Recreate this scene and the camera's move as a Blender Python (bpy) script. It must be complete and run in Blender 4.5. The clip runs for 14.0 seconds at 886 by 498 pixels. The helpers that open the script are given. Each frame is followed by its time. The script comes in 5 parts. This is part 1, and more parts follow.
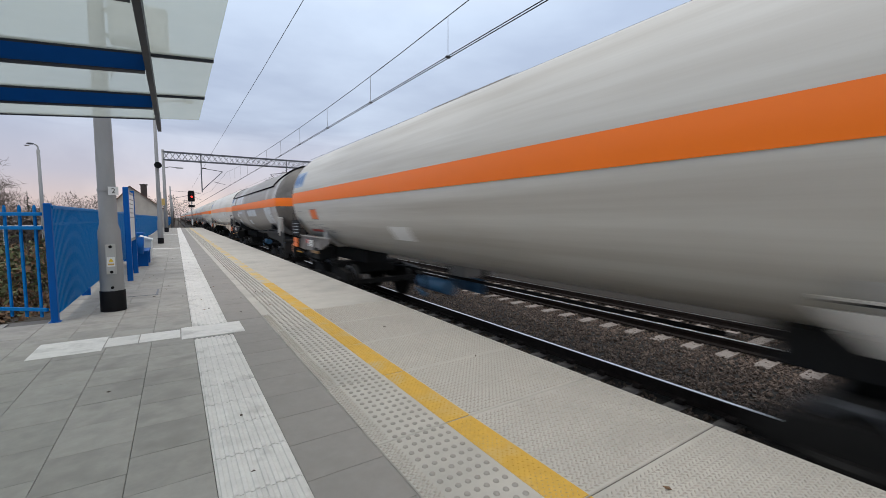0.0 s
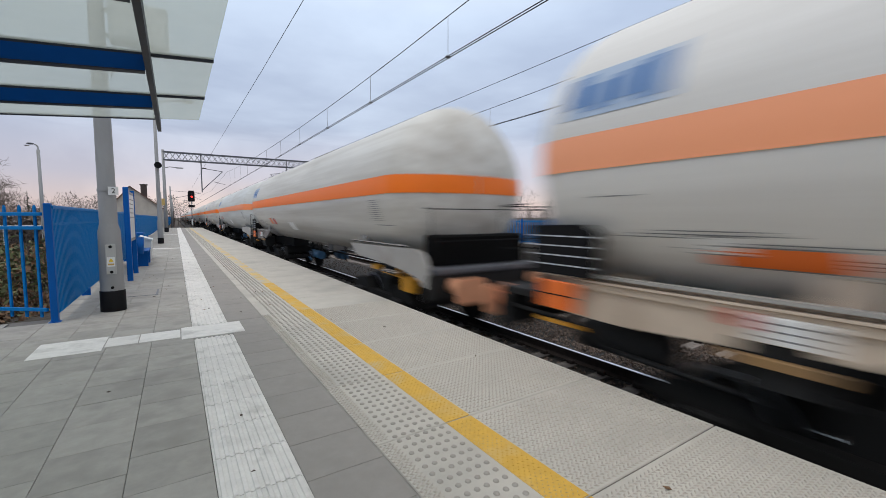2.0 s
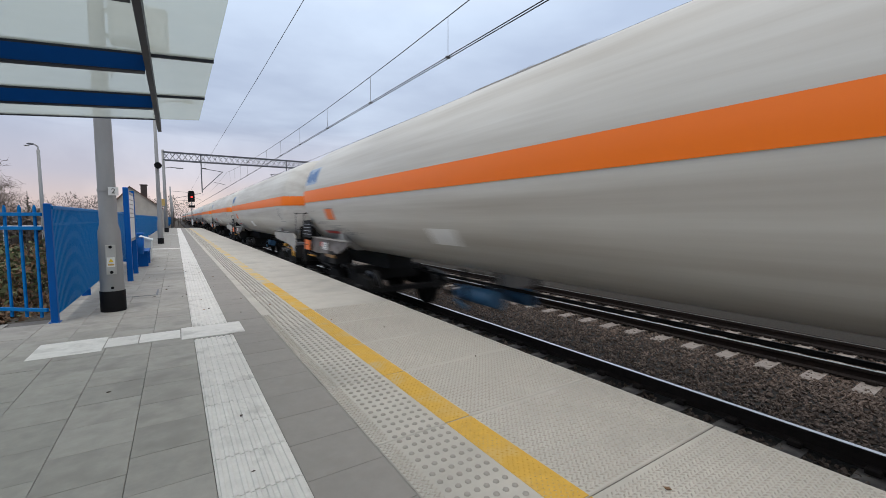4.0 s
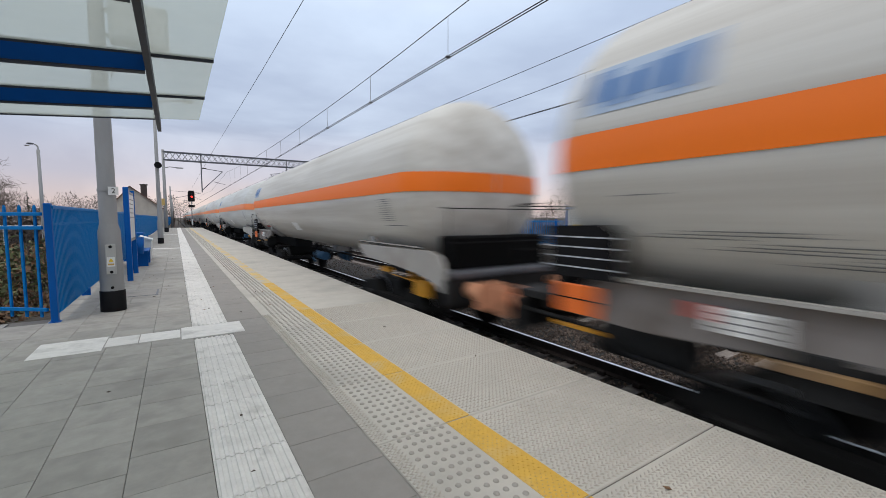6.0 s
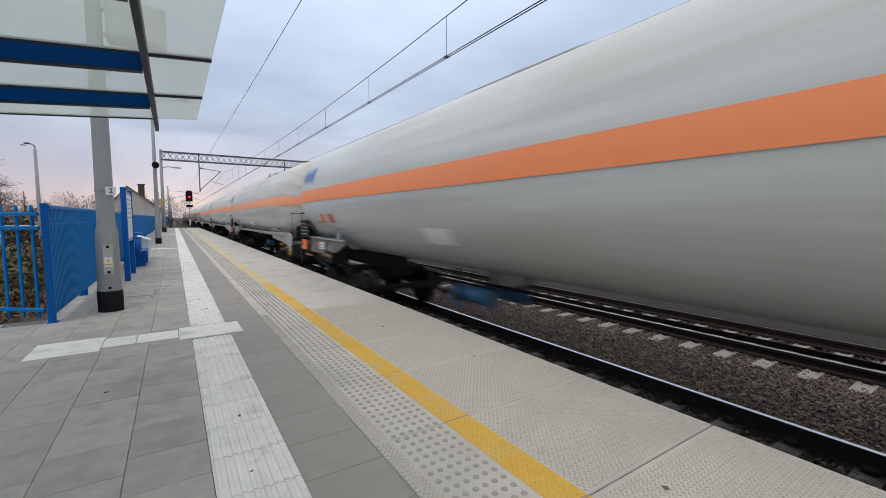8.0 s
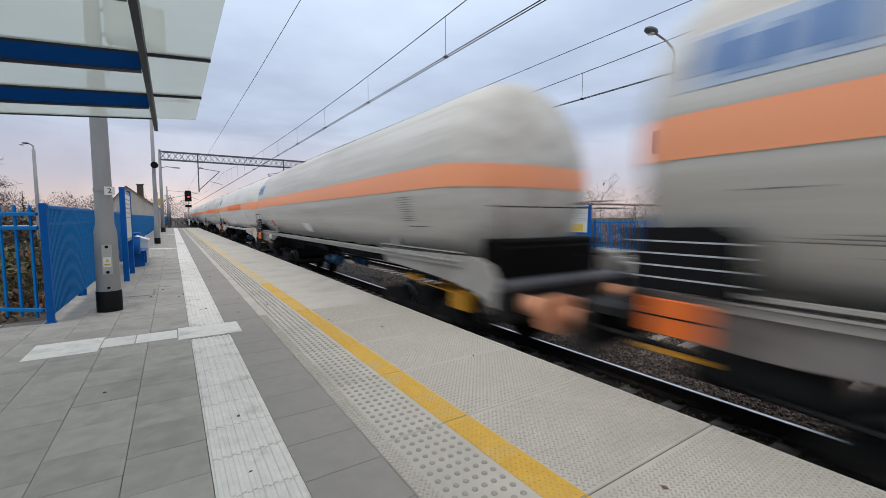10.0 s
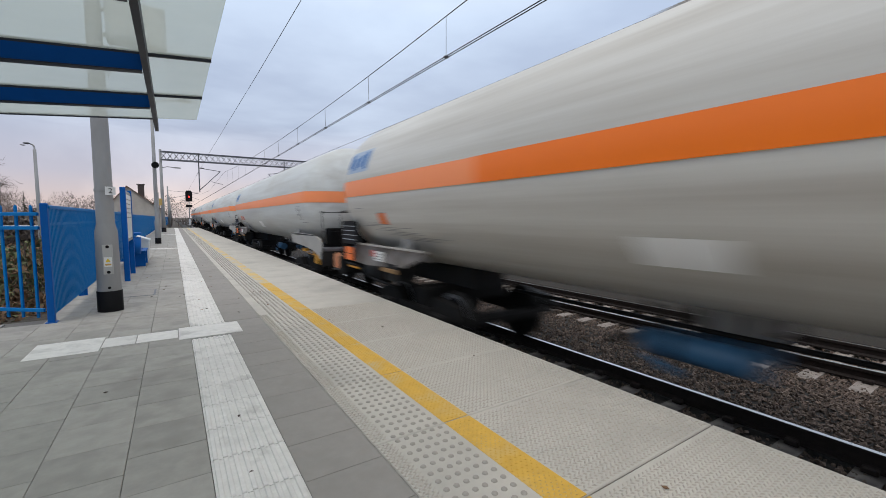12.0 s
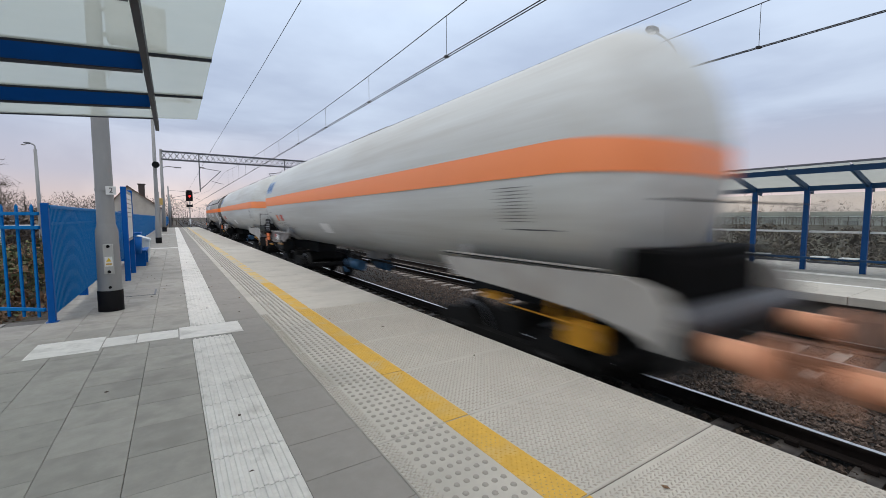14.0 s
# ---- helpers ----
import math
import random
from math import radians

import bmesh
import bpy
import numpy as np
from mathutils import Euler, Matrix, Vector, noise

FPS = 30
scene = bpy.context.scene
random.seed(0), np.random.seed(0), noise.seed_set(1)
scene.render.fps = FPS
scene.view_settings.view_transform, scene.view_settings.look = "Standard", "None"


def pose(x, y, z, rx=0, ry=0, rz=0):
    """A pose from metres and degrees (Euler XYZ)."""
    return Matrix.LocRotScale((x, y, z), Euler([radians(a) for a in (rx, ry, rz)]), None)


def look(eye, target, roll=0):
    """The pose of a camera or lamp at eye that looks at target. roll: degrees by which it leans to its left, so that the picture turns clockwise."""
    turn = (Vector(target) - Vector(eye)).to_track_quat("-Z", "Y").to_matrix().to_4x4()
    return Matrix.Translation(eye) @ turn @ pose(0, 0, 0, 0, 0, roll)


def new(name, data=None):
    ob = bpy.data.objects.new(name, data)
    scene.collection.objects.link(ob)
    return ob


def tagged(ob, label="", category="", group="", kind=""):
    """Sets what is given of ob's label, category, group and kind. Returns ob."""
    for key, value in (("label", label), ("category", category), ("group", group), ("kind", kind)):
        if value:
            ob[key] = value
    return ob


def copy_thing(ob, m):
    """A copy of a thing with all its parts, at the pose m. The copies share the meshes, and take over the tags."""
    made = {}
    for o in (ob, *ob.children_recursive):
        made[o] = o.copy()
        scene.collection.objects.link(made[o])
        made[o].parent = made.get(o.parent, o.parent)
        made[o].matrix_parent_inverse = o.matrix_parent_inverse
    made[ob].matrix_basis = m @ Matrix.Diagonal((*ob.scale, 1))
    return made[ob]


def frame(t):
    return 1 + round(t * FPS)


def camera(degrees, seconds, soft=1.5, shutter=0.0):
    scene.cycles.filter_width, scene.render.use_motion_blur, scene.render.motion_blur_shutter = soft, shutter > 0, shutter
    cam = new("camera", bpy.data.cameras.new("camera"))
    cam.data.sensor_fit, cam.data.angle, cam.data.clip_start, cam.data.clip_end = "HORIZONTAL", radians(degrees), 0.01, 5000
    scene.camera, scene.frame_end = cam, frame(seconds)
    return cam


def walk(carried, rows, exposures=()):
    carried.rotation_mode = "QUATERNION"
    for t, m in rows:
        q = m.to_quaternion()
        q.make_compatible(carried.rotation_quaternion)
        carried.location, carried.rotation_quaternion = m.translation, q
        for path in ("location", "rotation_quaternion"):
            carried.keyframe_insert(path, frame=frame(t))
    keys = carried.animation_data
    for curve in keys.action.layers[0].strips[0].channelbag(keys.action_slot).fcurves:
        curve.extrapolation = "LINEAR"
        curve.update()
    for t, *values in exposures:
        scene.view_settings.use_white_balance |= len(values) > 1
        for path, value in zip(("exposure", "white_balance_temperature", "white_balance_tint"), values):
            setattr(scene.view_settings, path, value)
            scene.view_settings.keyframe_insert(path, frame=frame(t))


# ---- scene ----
# Station platform with a passing gas tank train. X across the tracks, Y along them, Z up; platform top at 0.
EYE = (0.0, 0.0, 1.3835)
cam = camera(94.12, 14.0, soft=0.8, shutter=0.45)


def gaze(turn, nod=0.0):
    """The camera on its stand, turned a little to its right, in degrees."""
    return pose(*EYE, 90 - 4.36 - nod, 0, -32.92 - turn)


walk(cam, [(0.0, gaze(0)), (2.0, gaze(0)), (3.0, gaze(0, -0.06)), (5.3, gaze(0)), (6.5, gaze(0)), (7.0, gaze(0.03)),
           (7.5, gaze(0.1)), (8.0, gaze(0.22)), (8.4, gaze(0.27)), (10.3, gaze(0.32)), (11.5, gaze(0.31)), (12.0, gaze(0.25)),
           (12.5, gaze(0.17)), (13.5, gaze(0.17, 0.03)), (14.0, gaze(0.2, 0.05))])

# ---- light ----
world = bpy.data.worlds.new("world")
scene.world = world
world.use_nodes = True
wn, wl = world.node_tree.nodes, world.node_tree.links
wn.clear()


def wnode(kind, **values):
    n = wn.new(kind)
    for key, value in values.items():
        n.inputs[key].default_value = value
    return n


def sky_world():
    """Overcast evening: high cloud over a clear-sky base, warm near the horizon."""
    out = wn.new("ShaderNodeOutputWorld")
    back = wn.new("ShaderNodeBackground")
    sky = wn.new("ShaderNodeTexSky")
    sky.sky_type, sky.sun_disc = "NISHITA", False
    sky.sun_elevation, sky.sun_rotation = radians(70), radians(233)
    dim = wn.new("ShaderNodeMixRGB")
    dim.blend_type = "MULTIPLY"
    dim.inputs[0].default_value = 1
    dim.inputs[2].default_value = (0.1, 0.1, 0.1, 1)
    wl.new(sky.outputs[0], dim.inputs[1])
    coord = wn.new("ShaderNodeTexCoord")
    sep = wn.new("ShaderNodeSeparateXYZ")
    wl.new(coord.outputs["Generated"], sep.inputs[0])
    ramp = wn.new("ShaderNodeValToRGB")
    el = ramp.color_ramp.elements
    el[0].position, el[0].color = 0.0, (0.70, 0.59, 0.59, 1)
    el[1].position, el[1].color = 1.0, (1.5, 1.5, 1.5, 1)
    for p, c in ((0.03, (0.86, 0.70, 0.66, 1)), (0.085, (0.68, 0.65, 0.73, 1)), (0.2, (0.55, 0.63, 0.79, 1)), (0.42, (0.66, 0.78, 0.98, 1)), (0.62, (0.95, 1.03, 1.14, 1))):
        e = el.new(p)
        e.color = c
    wl.new(sep.outputs[2], ramp.inputs[0])
    # cloud sheets: stretched flat by dividing by the height
    div = wn.new("ShaderNodeMath")
    div.operation = "MAXIMUM"
    div.inputs[1].default_value = 0.16
    wl.new(sep.outputs[2], div.inputs[0])
    flat = wn.new("ShaderNodeVectorMath")
    flat.operation = "DIVIDE"
    comb = wn.new("ShaderNodeCombineXYZ")
    for i in range(3):
        wl.new(div.outputs[0], comb.inputs[i])
    wl.new(coord.outputs["Generated"], flat.inputs[0])
    wl.new(comb.outputs[0], flat.inputs[1])
    noise_a = wnode("ShaderNodeTexNoise", Scale=0.75, Detail=5.0, Roughness=0.5, Distortion=0.1)
    wl.new(flat.outputs[0], noise_a.inputs["Vector"])
    shade = wn.new("ShaderNodeValToRGB")
    shade.color_ramp.elements[0].position, shade.color_ramp.elements[0].color = 0.36, (0.84, 0.85, 0.88, 1)
    shade.color_ramp.elements[1].position, shade.color_ramp.elements[1].color = 0.66, (1.12, 1.12, 1.1, 1)
    wl.new(noise_a.outputs["Fac"], shade.inputs[0])
    mul = wn.new("ShaderNodeMixRGB")
    mul.blend_type = "MULTIPLY"
    mul.inputs[0].default_value = 1
    wl.new(ramp.outputs[0], mul.inputs[1])
    wl.new(shade.outputs[0], mul.inputs[2])
    mix = wn.new("ShaderNodeMixRGB")
    mix.inputs[0].default_value = 0.93
    wl.new(dim.outputs[0], mix.inputs[1])
    wl.new(mul.outputs[0], mix.inputs[2])
    wl.new(mix.outputs[0], back.inputs[0])
    back.inputs[1].default_value = 1.0
    wl.new(back.outputs[0], out.inputs[0])


sky_world()
sun = new("sun", bpy.data.lights.new("sun", "SUN"))
sun.data.energy, sun.data.angle, sun.data.color = 0.65, radians(40), (1.0, 0.96, 0.92)
sun.matrix_world = look((-5.5, -3, 13), (0, 0, 0))
scene.view_settings.exposure = 0.0


# ---- materials ----
def material(name, color, rough=0.6, metal=0.0, vary=0.15, scale=6.0, bump=0.0, bump_scale=60.0, stain=None, stain_scale=1.2, stain_at=(0.5, 0.7), island=0.0, stretch=(1, 1, 1), spec=0.5):
    """A surface with broad variation, fine grain, relief and stains of another colour."""
    m = bpy.data.materials.new(name)
    m.use_nodes = True
    n, l = m.node_tree.nodes, m.node_tree.links
    p = n["Principled BSDF"]
    p.inputs["Roughness"].default_value, p.inputs["Metallic"].default_value = rough, metal
    p.inputs["Specular IOR Level"].default_value = spec
    co = n.new("ShaderNodeTexCoord")
    mp = n.new("ShaderNodeMapping")
    mp.inputs["Scale"].default_value = stretch
    l.new(co.outputs["Object"], mp.inputs[0])
    a = n.new("ShaderNodeTexNoise")
    a.inputs["Scale"].default_value, a.inputs["Detail"].default_value, a.inputs["Roughness"].default_value = scale, 8, 0.65
    l.new(mp.outputs[0], a.inputs["Vector"])
    rmp = n.new("ShaderNodeMapRange")
    rmp.inputs[1].default_value, rmp.inputs[2].default_value = 0.25, 0.75
    rmp.inputs[3].default_value, rmp.inputs[4].default_value = 1 - vary, 1 + vary
    l.new(a.outputs["Fac"], rmp.inputs[0])
    base = n.new("ShaderNodeMixRGB")
    base.blend_type = "MULTIPLY"
    base.inputs[0].default_value = 1
    base.inputs[1].default_value = (*color, 1)
    l.new(rmp.outputs[0], base.inputs[2])
    last = base.outputs[0]
    if island:
        oi = n.new("ShaderNodeObjectInfo")
        far = n.new("ShaderNodeMath")
        far.operation = "MULTIPLY"
        far.inputs[1].default_value = 43.0
        l.new(oi.outputs["Random"], far.inputs[0])
        l.new(far.outputs[0], mp.inputs["Location"])
        ge = n.new("ShaderNodeNewGeometry")
        add = n.new("ShaderNodeMath")
        add.operation = "ADD"
        l.new(oi.outputs["Random"], add.inputs[0])
        l.new(ge.outputs["Random Per Island"], add.inputs[1])
        r2 = n.new("ShaderNodeMapRange")
        r2.inputs[2].default_value = 2
        r2.inputs[3].default_value, r2.inputs[4].default_value = 1 - island, 1 + island
        l.new(add.outputs[0], r2.inputs[0])
        im = n.new("ShaderNodeMixRGB")
        im.blend_type = "MULTIPLY"
        im.inputs[0].default_value = 1
        l.new(last, im.inputs[1])
        l.new(r2.outputs[0], im.inputs[2])
        last = im.outputs[0]
    if stain:
        s = n.new("ShaderNodeTexNoise")
        s.inputs["Scale"].default_value, s.inputs["Detail"].default_value = stain_scale, 7
        l.new(mp.outputs[0], s.inputs["Vector"])
        sr = n.new("ShaderNodeMapRange")
        sr.inputs[1].default_value, sr.inputs[2].default_value = stain_at
        l.new(s.outputs["Fac"], sr.inputs[0])
        sm = n.new("ShaderNodeMixRGB")
        l.new(sr.outputs[0], sm.inputs[0])
        l.new(last, sm.inputs[1])
        sm.inputs[2].default_value = (*stain, 1)
        last = sm.outputs[0]
    l.new(last, p.inputs["Base Color"])
    rr = n.new("ShaderNodeMapRange")
    rr.inputs[3].default_value, rr.inputs[4].default_value = max(rough - 0.1, 0.03), min(rough + 0.1, 1)
    l.new(a.outputs["Fac"], rr.inputs[0])
    l.new(rr.outputs[0], p.inputs["Roughness"])
    if bump:
        b = n.new("ShaderNodeTexNoise")
        b.inputs["Scale"].default_value, b.inputs["Detail"].default_value = bump_scale, 4
        l.new(co.outputs["Object"], b.inputs["Vector"])
        bp = n.new("ShaderNodeBump")
        bp.inputs["Strength"].default_value, bp.inputs["Distance"].default_value = 1.0, bump
        l.new(b.outputs["Fac"], bp.inputs["Height"])
        l.new(bp.outputs[0], p.inputs["Normal"])
    return m


def lamp_material(name, color, strength):
    m = bpy.data.materials.new(name)
    m.use_nodes = True
    p = m.node_tree.nodes["Principled BSDF"]
    p.inputs["Base Color"].default_value = (*color, 1)
    p.inputs["Emission Color"].default_value = (*color, 1)
    p.inputs["Emission Strength"].default_value = strength
    return m


def glass_material(name, tint, clear, rough=0.1):
    """Milky safety glass: partly clear, partly scattering."""
    m = bpy.data.materials.new(name)
    m.use_nodes = True
    n, l = m.node_tree.nodes, m.node_tree.links
    out = n["Material Output"]
    p = n["Principled BSDF"]
    p.inputs["Base Color"].default_value = (*tint, 1)
    p.inputs["Roughness"].default_value = rough
    tl = n.new("ShaderNodeBsdfTranslucent")
    tl.inputs[0].default_value = (*tint, 1)
    tr = n.new("ShaderNodeBsdfTransparent")
    tr.inputs[0].default_value = (0.93, 0.96, 0.93, 1)
    m1, m2 = n.new("ShaderNodeMixShader"), n.new("ShaderNodeMixShader")
    m1.inputs[0].default_value = 0.72
    l.new(p.outputs[0], m1.inputs[1])
    l.new(tl.outputs[0], m1.inputs[2])
    no = n.new("ShaderNodeTexNoise")
    no.inputs["Scale"].default_value, no.inputs["Detail"].default_value = 1.3, 5
    co = n.new("ShaderNodeTexCoord")
    l.new(co.outputs["Object"], no.inputs["Vector"])
    mr = n.new("ShaderNodeMapRange")
    mr.inputs[3].default_value, mr.inputs[4].default_value = clear - 0.1, clear + 0.1
    l.new(no.outputs["Fac"], mr.inputs[0])
    l.new(mr.outputs[0], m2.inputs[0])
    l.new(m1.outputs[0], m2.inputs[1])
    l.new(tr.outputs[0], m2.inputs[2])
    l.new(m2.outputs[0], out.inputs[0])
    return m


CONCRETE = material("edge_slab_concrete", (0.475, 0.445, 0.39), 0.85, vary=0.1, scale=3, bump=0.0006, bump_scale=220, stain=(0.36, 0.34, 0.30), stain_scale=0.9, stain_at=(0.52, 0.75), island=0.05)
PAVER = material("grey_paver", (0.325, 0.308, 0.275), 0.85, vary=0.13, scale=9, bump=0.0005, bump_scale=260, stain=(0.25, 0.235, 0.21), stain_scale=3.2, stain_at=(0.5, 0.72), island=0.14)
DARK_PAVER = material("dark_grey_paver", (0.28, 0.26, 0.235), 0.88, vary=0.09, scale=9, bump=0.0005, bump_scale=260, stain=(0.25, 0.235, 0.21), stain_scale=3, stain_at=(0.55, 0.75), island=0.09)
# darker than the slab: scuffs and the shade round the studs in one colour
STUD = material("scuffed_shaded_stud_concrete", (0.33, 0.305, 0.265), 0.85, vary=0.15, scale=20)
WHITE_PAVER = material("white_guide_tile", (0.67, 0.645, 0.605), 0.8, vary=0.12, scale=10, bump=0.0004, bump_scale=200, stain=(0.42, 0.4, 0.37), stain_scale=4, stain_at=(0.56, 0.75), island=0.07)
YELLOW_LINE = material("yellow_line_paint", (0.62, 0.37, 0.055), 0.75, vary=0.12, scale=14, bump=0.0008, bump_scale=120, stain=(0.52, 0.4, 0.2), stain_scale=3.5, stain_at=(0.5, 0.72), island=0.05)
WORN_LINE = material("worn_yellow_line", (0.61, 0.43, 0.15), 0.8, vary=0.15, scale=9, bump=0.0008, bump_scale=120, stain=(0.47, 0.43, 0.35), stain_scale=2.5, stain_at=(0.42, 0.6), island=0.08)
TREAD_STONE = material("scuffed_tread_concrete", (0.43, 0.395, 0.34), 0.8, vary=0.2, scale=25)
JOINT = material("joint_sand", (0.16, 0.15, 0.135), 0.95, vary=0.2, scale=30)
BALLAST = material("ballast_stone", (0.135, 0.1, 0.08), 0.9, vary=0.5, scale=5, bump=0.002, bump_scale=40, island=0.9)
# bed far darker than its stones: the shade in the gaps is coloured in
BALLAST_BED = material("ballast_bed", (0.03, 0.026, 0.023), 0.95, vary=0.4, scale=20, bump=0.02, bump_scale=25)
SLEEPER = material("concrete_sleeper", (0.29, 0.25, 0.22), 0.9, vary=0.18, scale=8, stain=(0.2, 0.165, 0.14), stain_scale=5, stain_at=(0.5, 0.7))
# near-track copy of the sleeper, its colour darkened for shade under the train
SHADED_SLEEPER = material("shaded_concrete_sleeper", (0.07, 0.063, 0.06), 0.9, vary=0.25, scale=8, stain=(0.2, 0.18, 0.16), stain_scale=3, stain_at=(0.5, 0.7))
RAIL = material("rusty_rail_side", (0.028, 0.022, 0.02), 0.8, metal=0.1, vary=0.3, scale=10, spec=0.2)
RAIL_TOP = material("polished_rail_head", (0.72, 0.72, 0.72), 0.3, metal=1.0, vary=0.05, scale=12)
BLUE = material("blue_enamel", (0.0, 0.095, 0.36), 0.5, vary=0.07, scale=5, spec=0.2)
BLUE_FENCE = material("blue_sheet_steel", (0.0, 0.16, 0.44), 0.5, vary=0.06, scale=4, spec=0.15)
BLUE_DARK = material("navy_blue_beam", (0.0, 0.055, 0.24), 0.5, vary=0.06, scale=4, spec=0.08)
SLATE = material("slate_grey_bar", (0.028, 0.031, 0.042), 0.5, vary=0.12, scale=8, spec=0.2)
STEEL_GREY = material("grey_steel", (0.12, 0.125, 0.14), 0.5, metal=0.3, vary=0.12, scale=8)
GALV = material("galvanised_steel", (0.305, 0.305, 0.3), 0.6, metal=0.2, vary=0.12, scale=5, stain=(0.25, 0.25, 0.245), stain_scale=3, stain_at=(0.5, 0.7), stretch=(1, 1, 0.3))
BLACK = material("black_paint", (0.008, 0.008, 0.009), 0.6, vary=0.2, scale=8, spec=0.12)
GLASS = glass_material("milky_roof_glass", (0.5, 0.515, 0.48), 0.5)
WHITE = material("white_panel", (0.75, 0.75, 0.73), 0.5, vary=0.05, scale=6)
YELLOW = material("yellow_plate", (0.75, 0.52, 0.03), 0.5, vary=0.06, scale=8)
RED_LAMP = lamp_material("red_lamp", (1.0, 0.03, 0.025), 3.0)


# ---- mesh building ----
class Shape:
    """Collects vertices and faces of one mesh, with a material slot per face."""

    def __init__(self):
        self.v, self.f, self.m, self.s = [], [], [], []
        self.slot, self.smooth = 0, False

    def add(self, verts, faces, smooth=None):
        k = len(self.v)
        self.v += [tuple(p) for p in verts]
        self.f += [tuple(i + k for i in f) for f in faces]
        self.m += [self.slot] * len(faces)
        self.s += [self.smooth if smooth is None else smooth] * len(faces)
        return self

    def box(self, x0, x1, y0, y1, z0, z1, bevel=0.0):
        """A box, its top and upright edges chamfered by bevel."""
        b = bevel
        if b <= 0:
            v = [(x, y, z) for z in (z0, z1) for x, y in ((x0, y0), (x1, y0), (x1, y1), (x0, y1))]
            return self.add(v, [(3, 2, 1, 0), (4, 5, 6, 7), (0, 1, 5, 4), (1, 2, 6, 5), (2, 3, 7, 6), (3, 0, 4, 7)])
        ring = [(x0 + b, y0), (x1 - b, y0), (x1, y0 + b), (x1, y1 - b), (x1 - b, y1), (x0 + b, y1), (x0, y1 - b), (x0, y0 + b)]
        inner = [(x0 + b, y0 + b), (x1 - b, y0 + b), (x1 - b, y0 + b), (x1 - b, y1 - b), (x1 - b, y1 - b), (x0 + b, y1 - b), (x0 + b, y1 - b), (x0 + b, y0 + b)]
        v = [(x, y, z0) for x, y in ring] + [(x, y, z1 - b) for x, y in ring] + [(inner[i][0], inner[i][1], z1) for i in (0, 2, 4, 6)]
        f = [tuple(range(7, -1, -1)), (16, 17, 18, 19)]
        for i in range(8):
            f.append((i, (i + 1) % 8, 8 + (i + 1) % 8, 8 + i))
        f += [(8, 9, 17, 16), (9, 10, 17), (10, 11, 18, 17), (11, 12, 18), (12, 13, 19, 18), (13, 14, 19), (14, 15, 16, 19), (15, 8, 16)]
        return self.add(v, f)

    def beam(self, a, b, w, h, up=(0, 0, 1)):
        """A square bar from a to b, w wide and h high."""
        a, b = Vector(a), Vector(b)
        d = (b - a).normalized()
        side = d.cross(Vector(up))
        if side.length < 1e-4:
            side = d.cross(Vector((0, 1, 0)))
        side.normalize()
        top = side.cross(d).normalized()
        v = []
        for p in (a, b):
            v += [p - side * w / 2 - top * h / 2, p + side * w / 2 - top * h / 2, p + side * w / 2 + top * h / 2, p - side * w / 2 + top * h / 2]
        return self.add(v, [(0, 1, 2, 3), (7, 6, 5, 4), (4, 5, 1, 0), (5, 6, 2, 1), (6, 7, 3, 2), (7, 4, 0, 3)])

    def tube(self, a, b, r0, r1=None, n=12, caps=True):
        a, b = Vector(a), Vector(b)
        r1 = r0 if r1 is None else r1
        d = (b - a).normalized()
        s = d.cross(Vector((0, 0, 1)))
        if s.length < 1e-3:
            s = Vector((1, 0, 0))
        s.normalize()
        u = s.cross(d)
        v = []
        for p, r in ((a, r0), (b, r1)):
            v += [p + (s * math.cos(2 * math.pi * i / n) + u * math.sin(2 * math.pi * i / n)) * r for i in range(n)]
        self.add(v, [(i, (i + 1) % n, n + (i + 1) % n, n + i) for i in range(n)][::-1], True)
        if caps:
            k = len(self.v) - 2 * n
            self.f += [tuple(k + i for i in range(n)), tuple(k + n + i for i in range(n - 1, -1, -1))]
            self.m += [self.slot] * 2
            self.s += [False] * 2
        return self

    def path(self, pts, r, n=6):
        for a, b in zip(pts, pts[1:]):
            self.tube(a, b, r, r, n)
        return self

    def turned(self, profile, axis="z", n=24, start=0.0, end=2 * math.pi, at=(0, 0, 0)):
        """A lathe form: profile of (radius, place along the axis)."""
        closed = end - start > 6.28
        k = n if closed else n + 1
        v = []
        for r, h in profile:
            for i in range(k):
                w = start + (end - start) * i / n
                c, s = r * math.cos(w), r * math.sin(w)
                q = {"z": (c, s, h), "y": (c, h, s), "x": (h, c, s)}[axis]
                v.append((q[0] + at[0], q[1] + at[1], q[2] + at[2]))
        f = []
        for j in range(len(profile) - 1):
            for i in range(n):
                i2 = (i + 1) % k
                f.append((j * k + i, j * k + i2, (j + 1) * k + i2, (j + 1) * k + i))
        return self.add(v, f, True)

    def prism(self, outline, x0, x1, axis="x"):
        """An outline pushed from x0 to x1 along an axis; the outline lies in the two other axes."""
        n = len(outline)
        put = {"x": lambda p, h: (h, p[0], p[1]), "y": lambda p, h: (p[0], h, p[1]), "z": lambda p, h: (p[0], p[1], h)}[axis]
        v = [put(p, x0) for p in outline] + [put(p, x1) for p in outline]
        f = [tuple(range(n)), tuple(range(2 * n - 1, n - 1, -1))]
        f += [(i + n, (i + 1) % n + n, (i + 1) % n, i) for i in range(n)]
        return self.add(v, f)

    def mesh(self, name, *materials):
        me = bpy.data.meshes.new(name)
        me.from_pydata(self.v, [], self.f)
        for mt in materials:
            me.materials.append(mt)
        me.polygons.foreach_set("material_index", self.m)
        me.polygons.foreach_set("use_smooth", self.s)
        bm = bmesh.new()
        bm.from_mesh(me)
        bmesh.ops.recalc_face_normals(bm, faces=bm.faces)
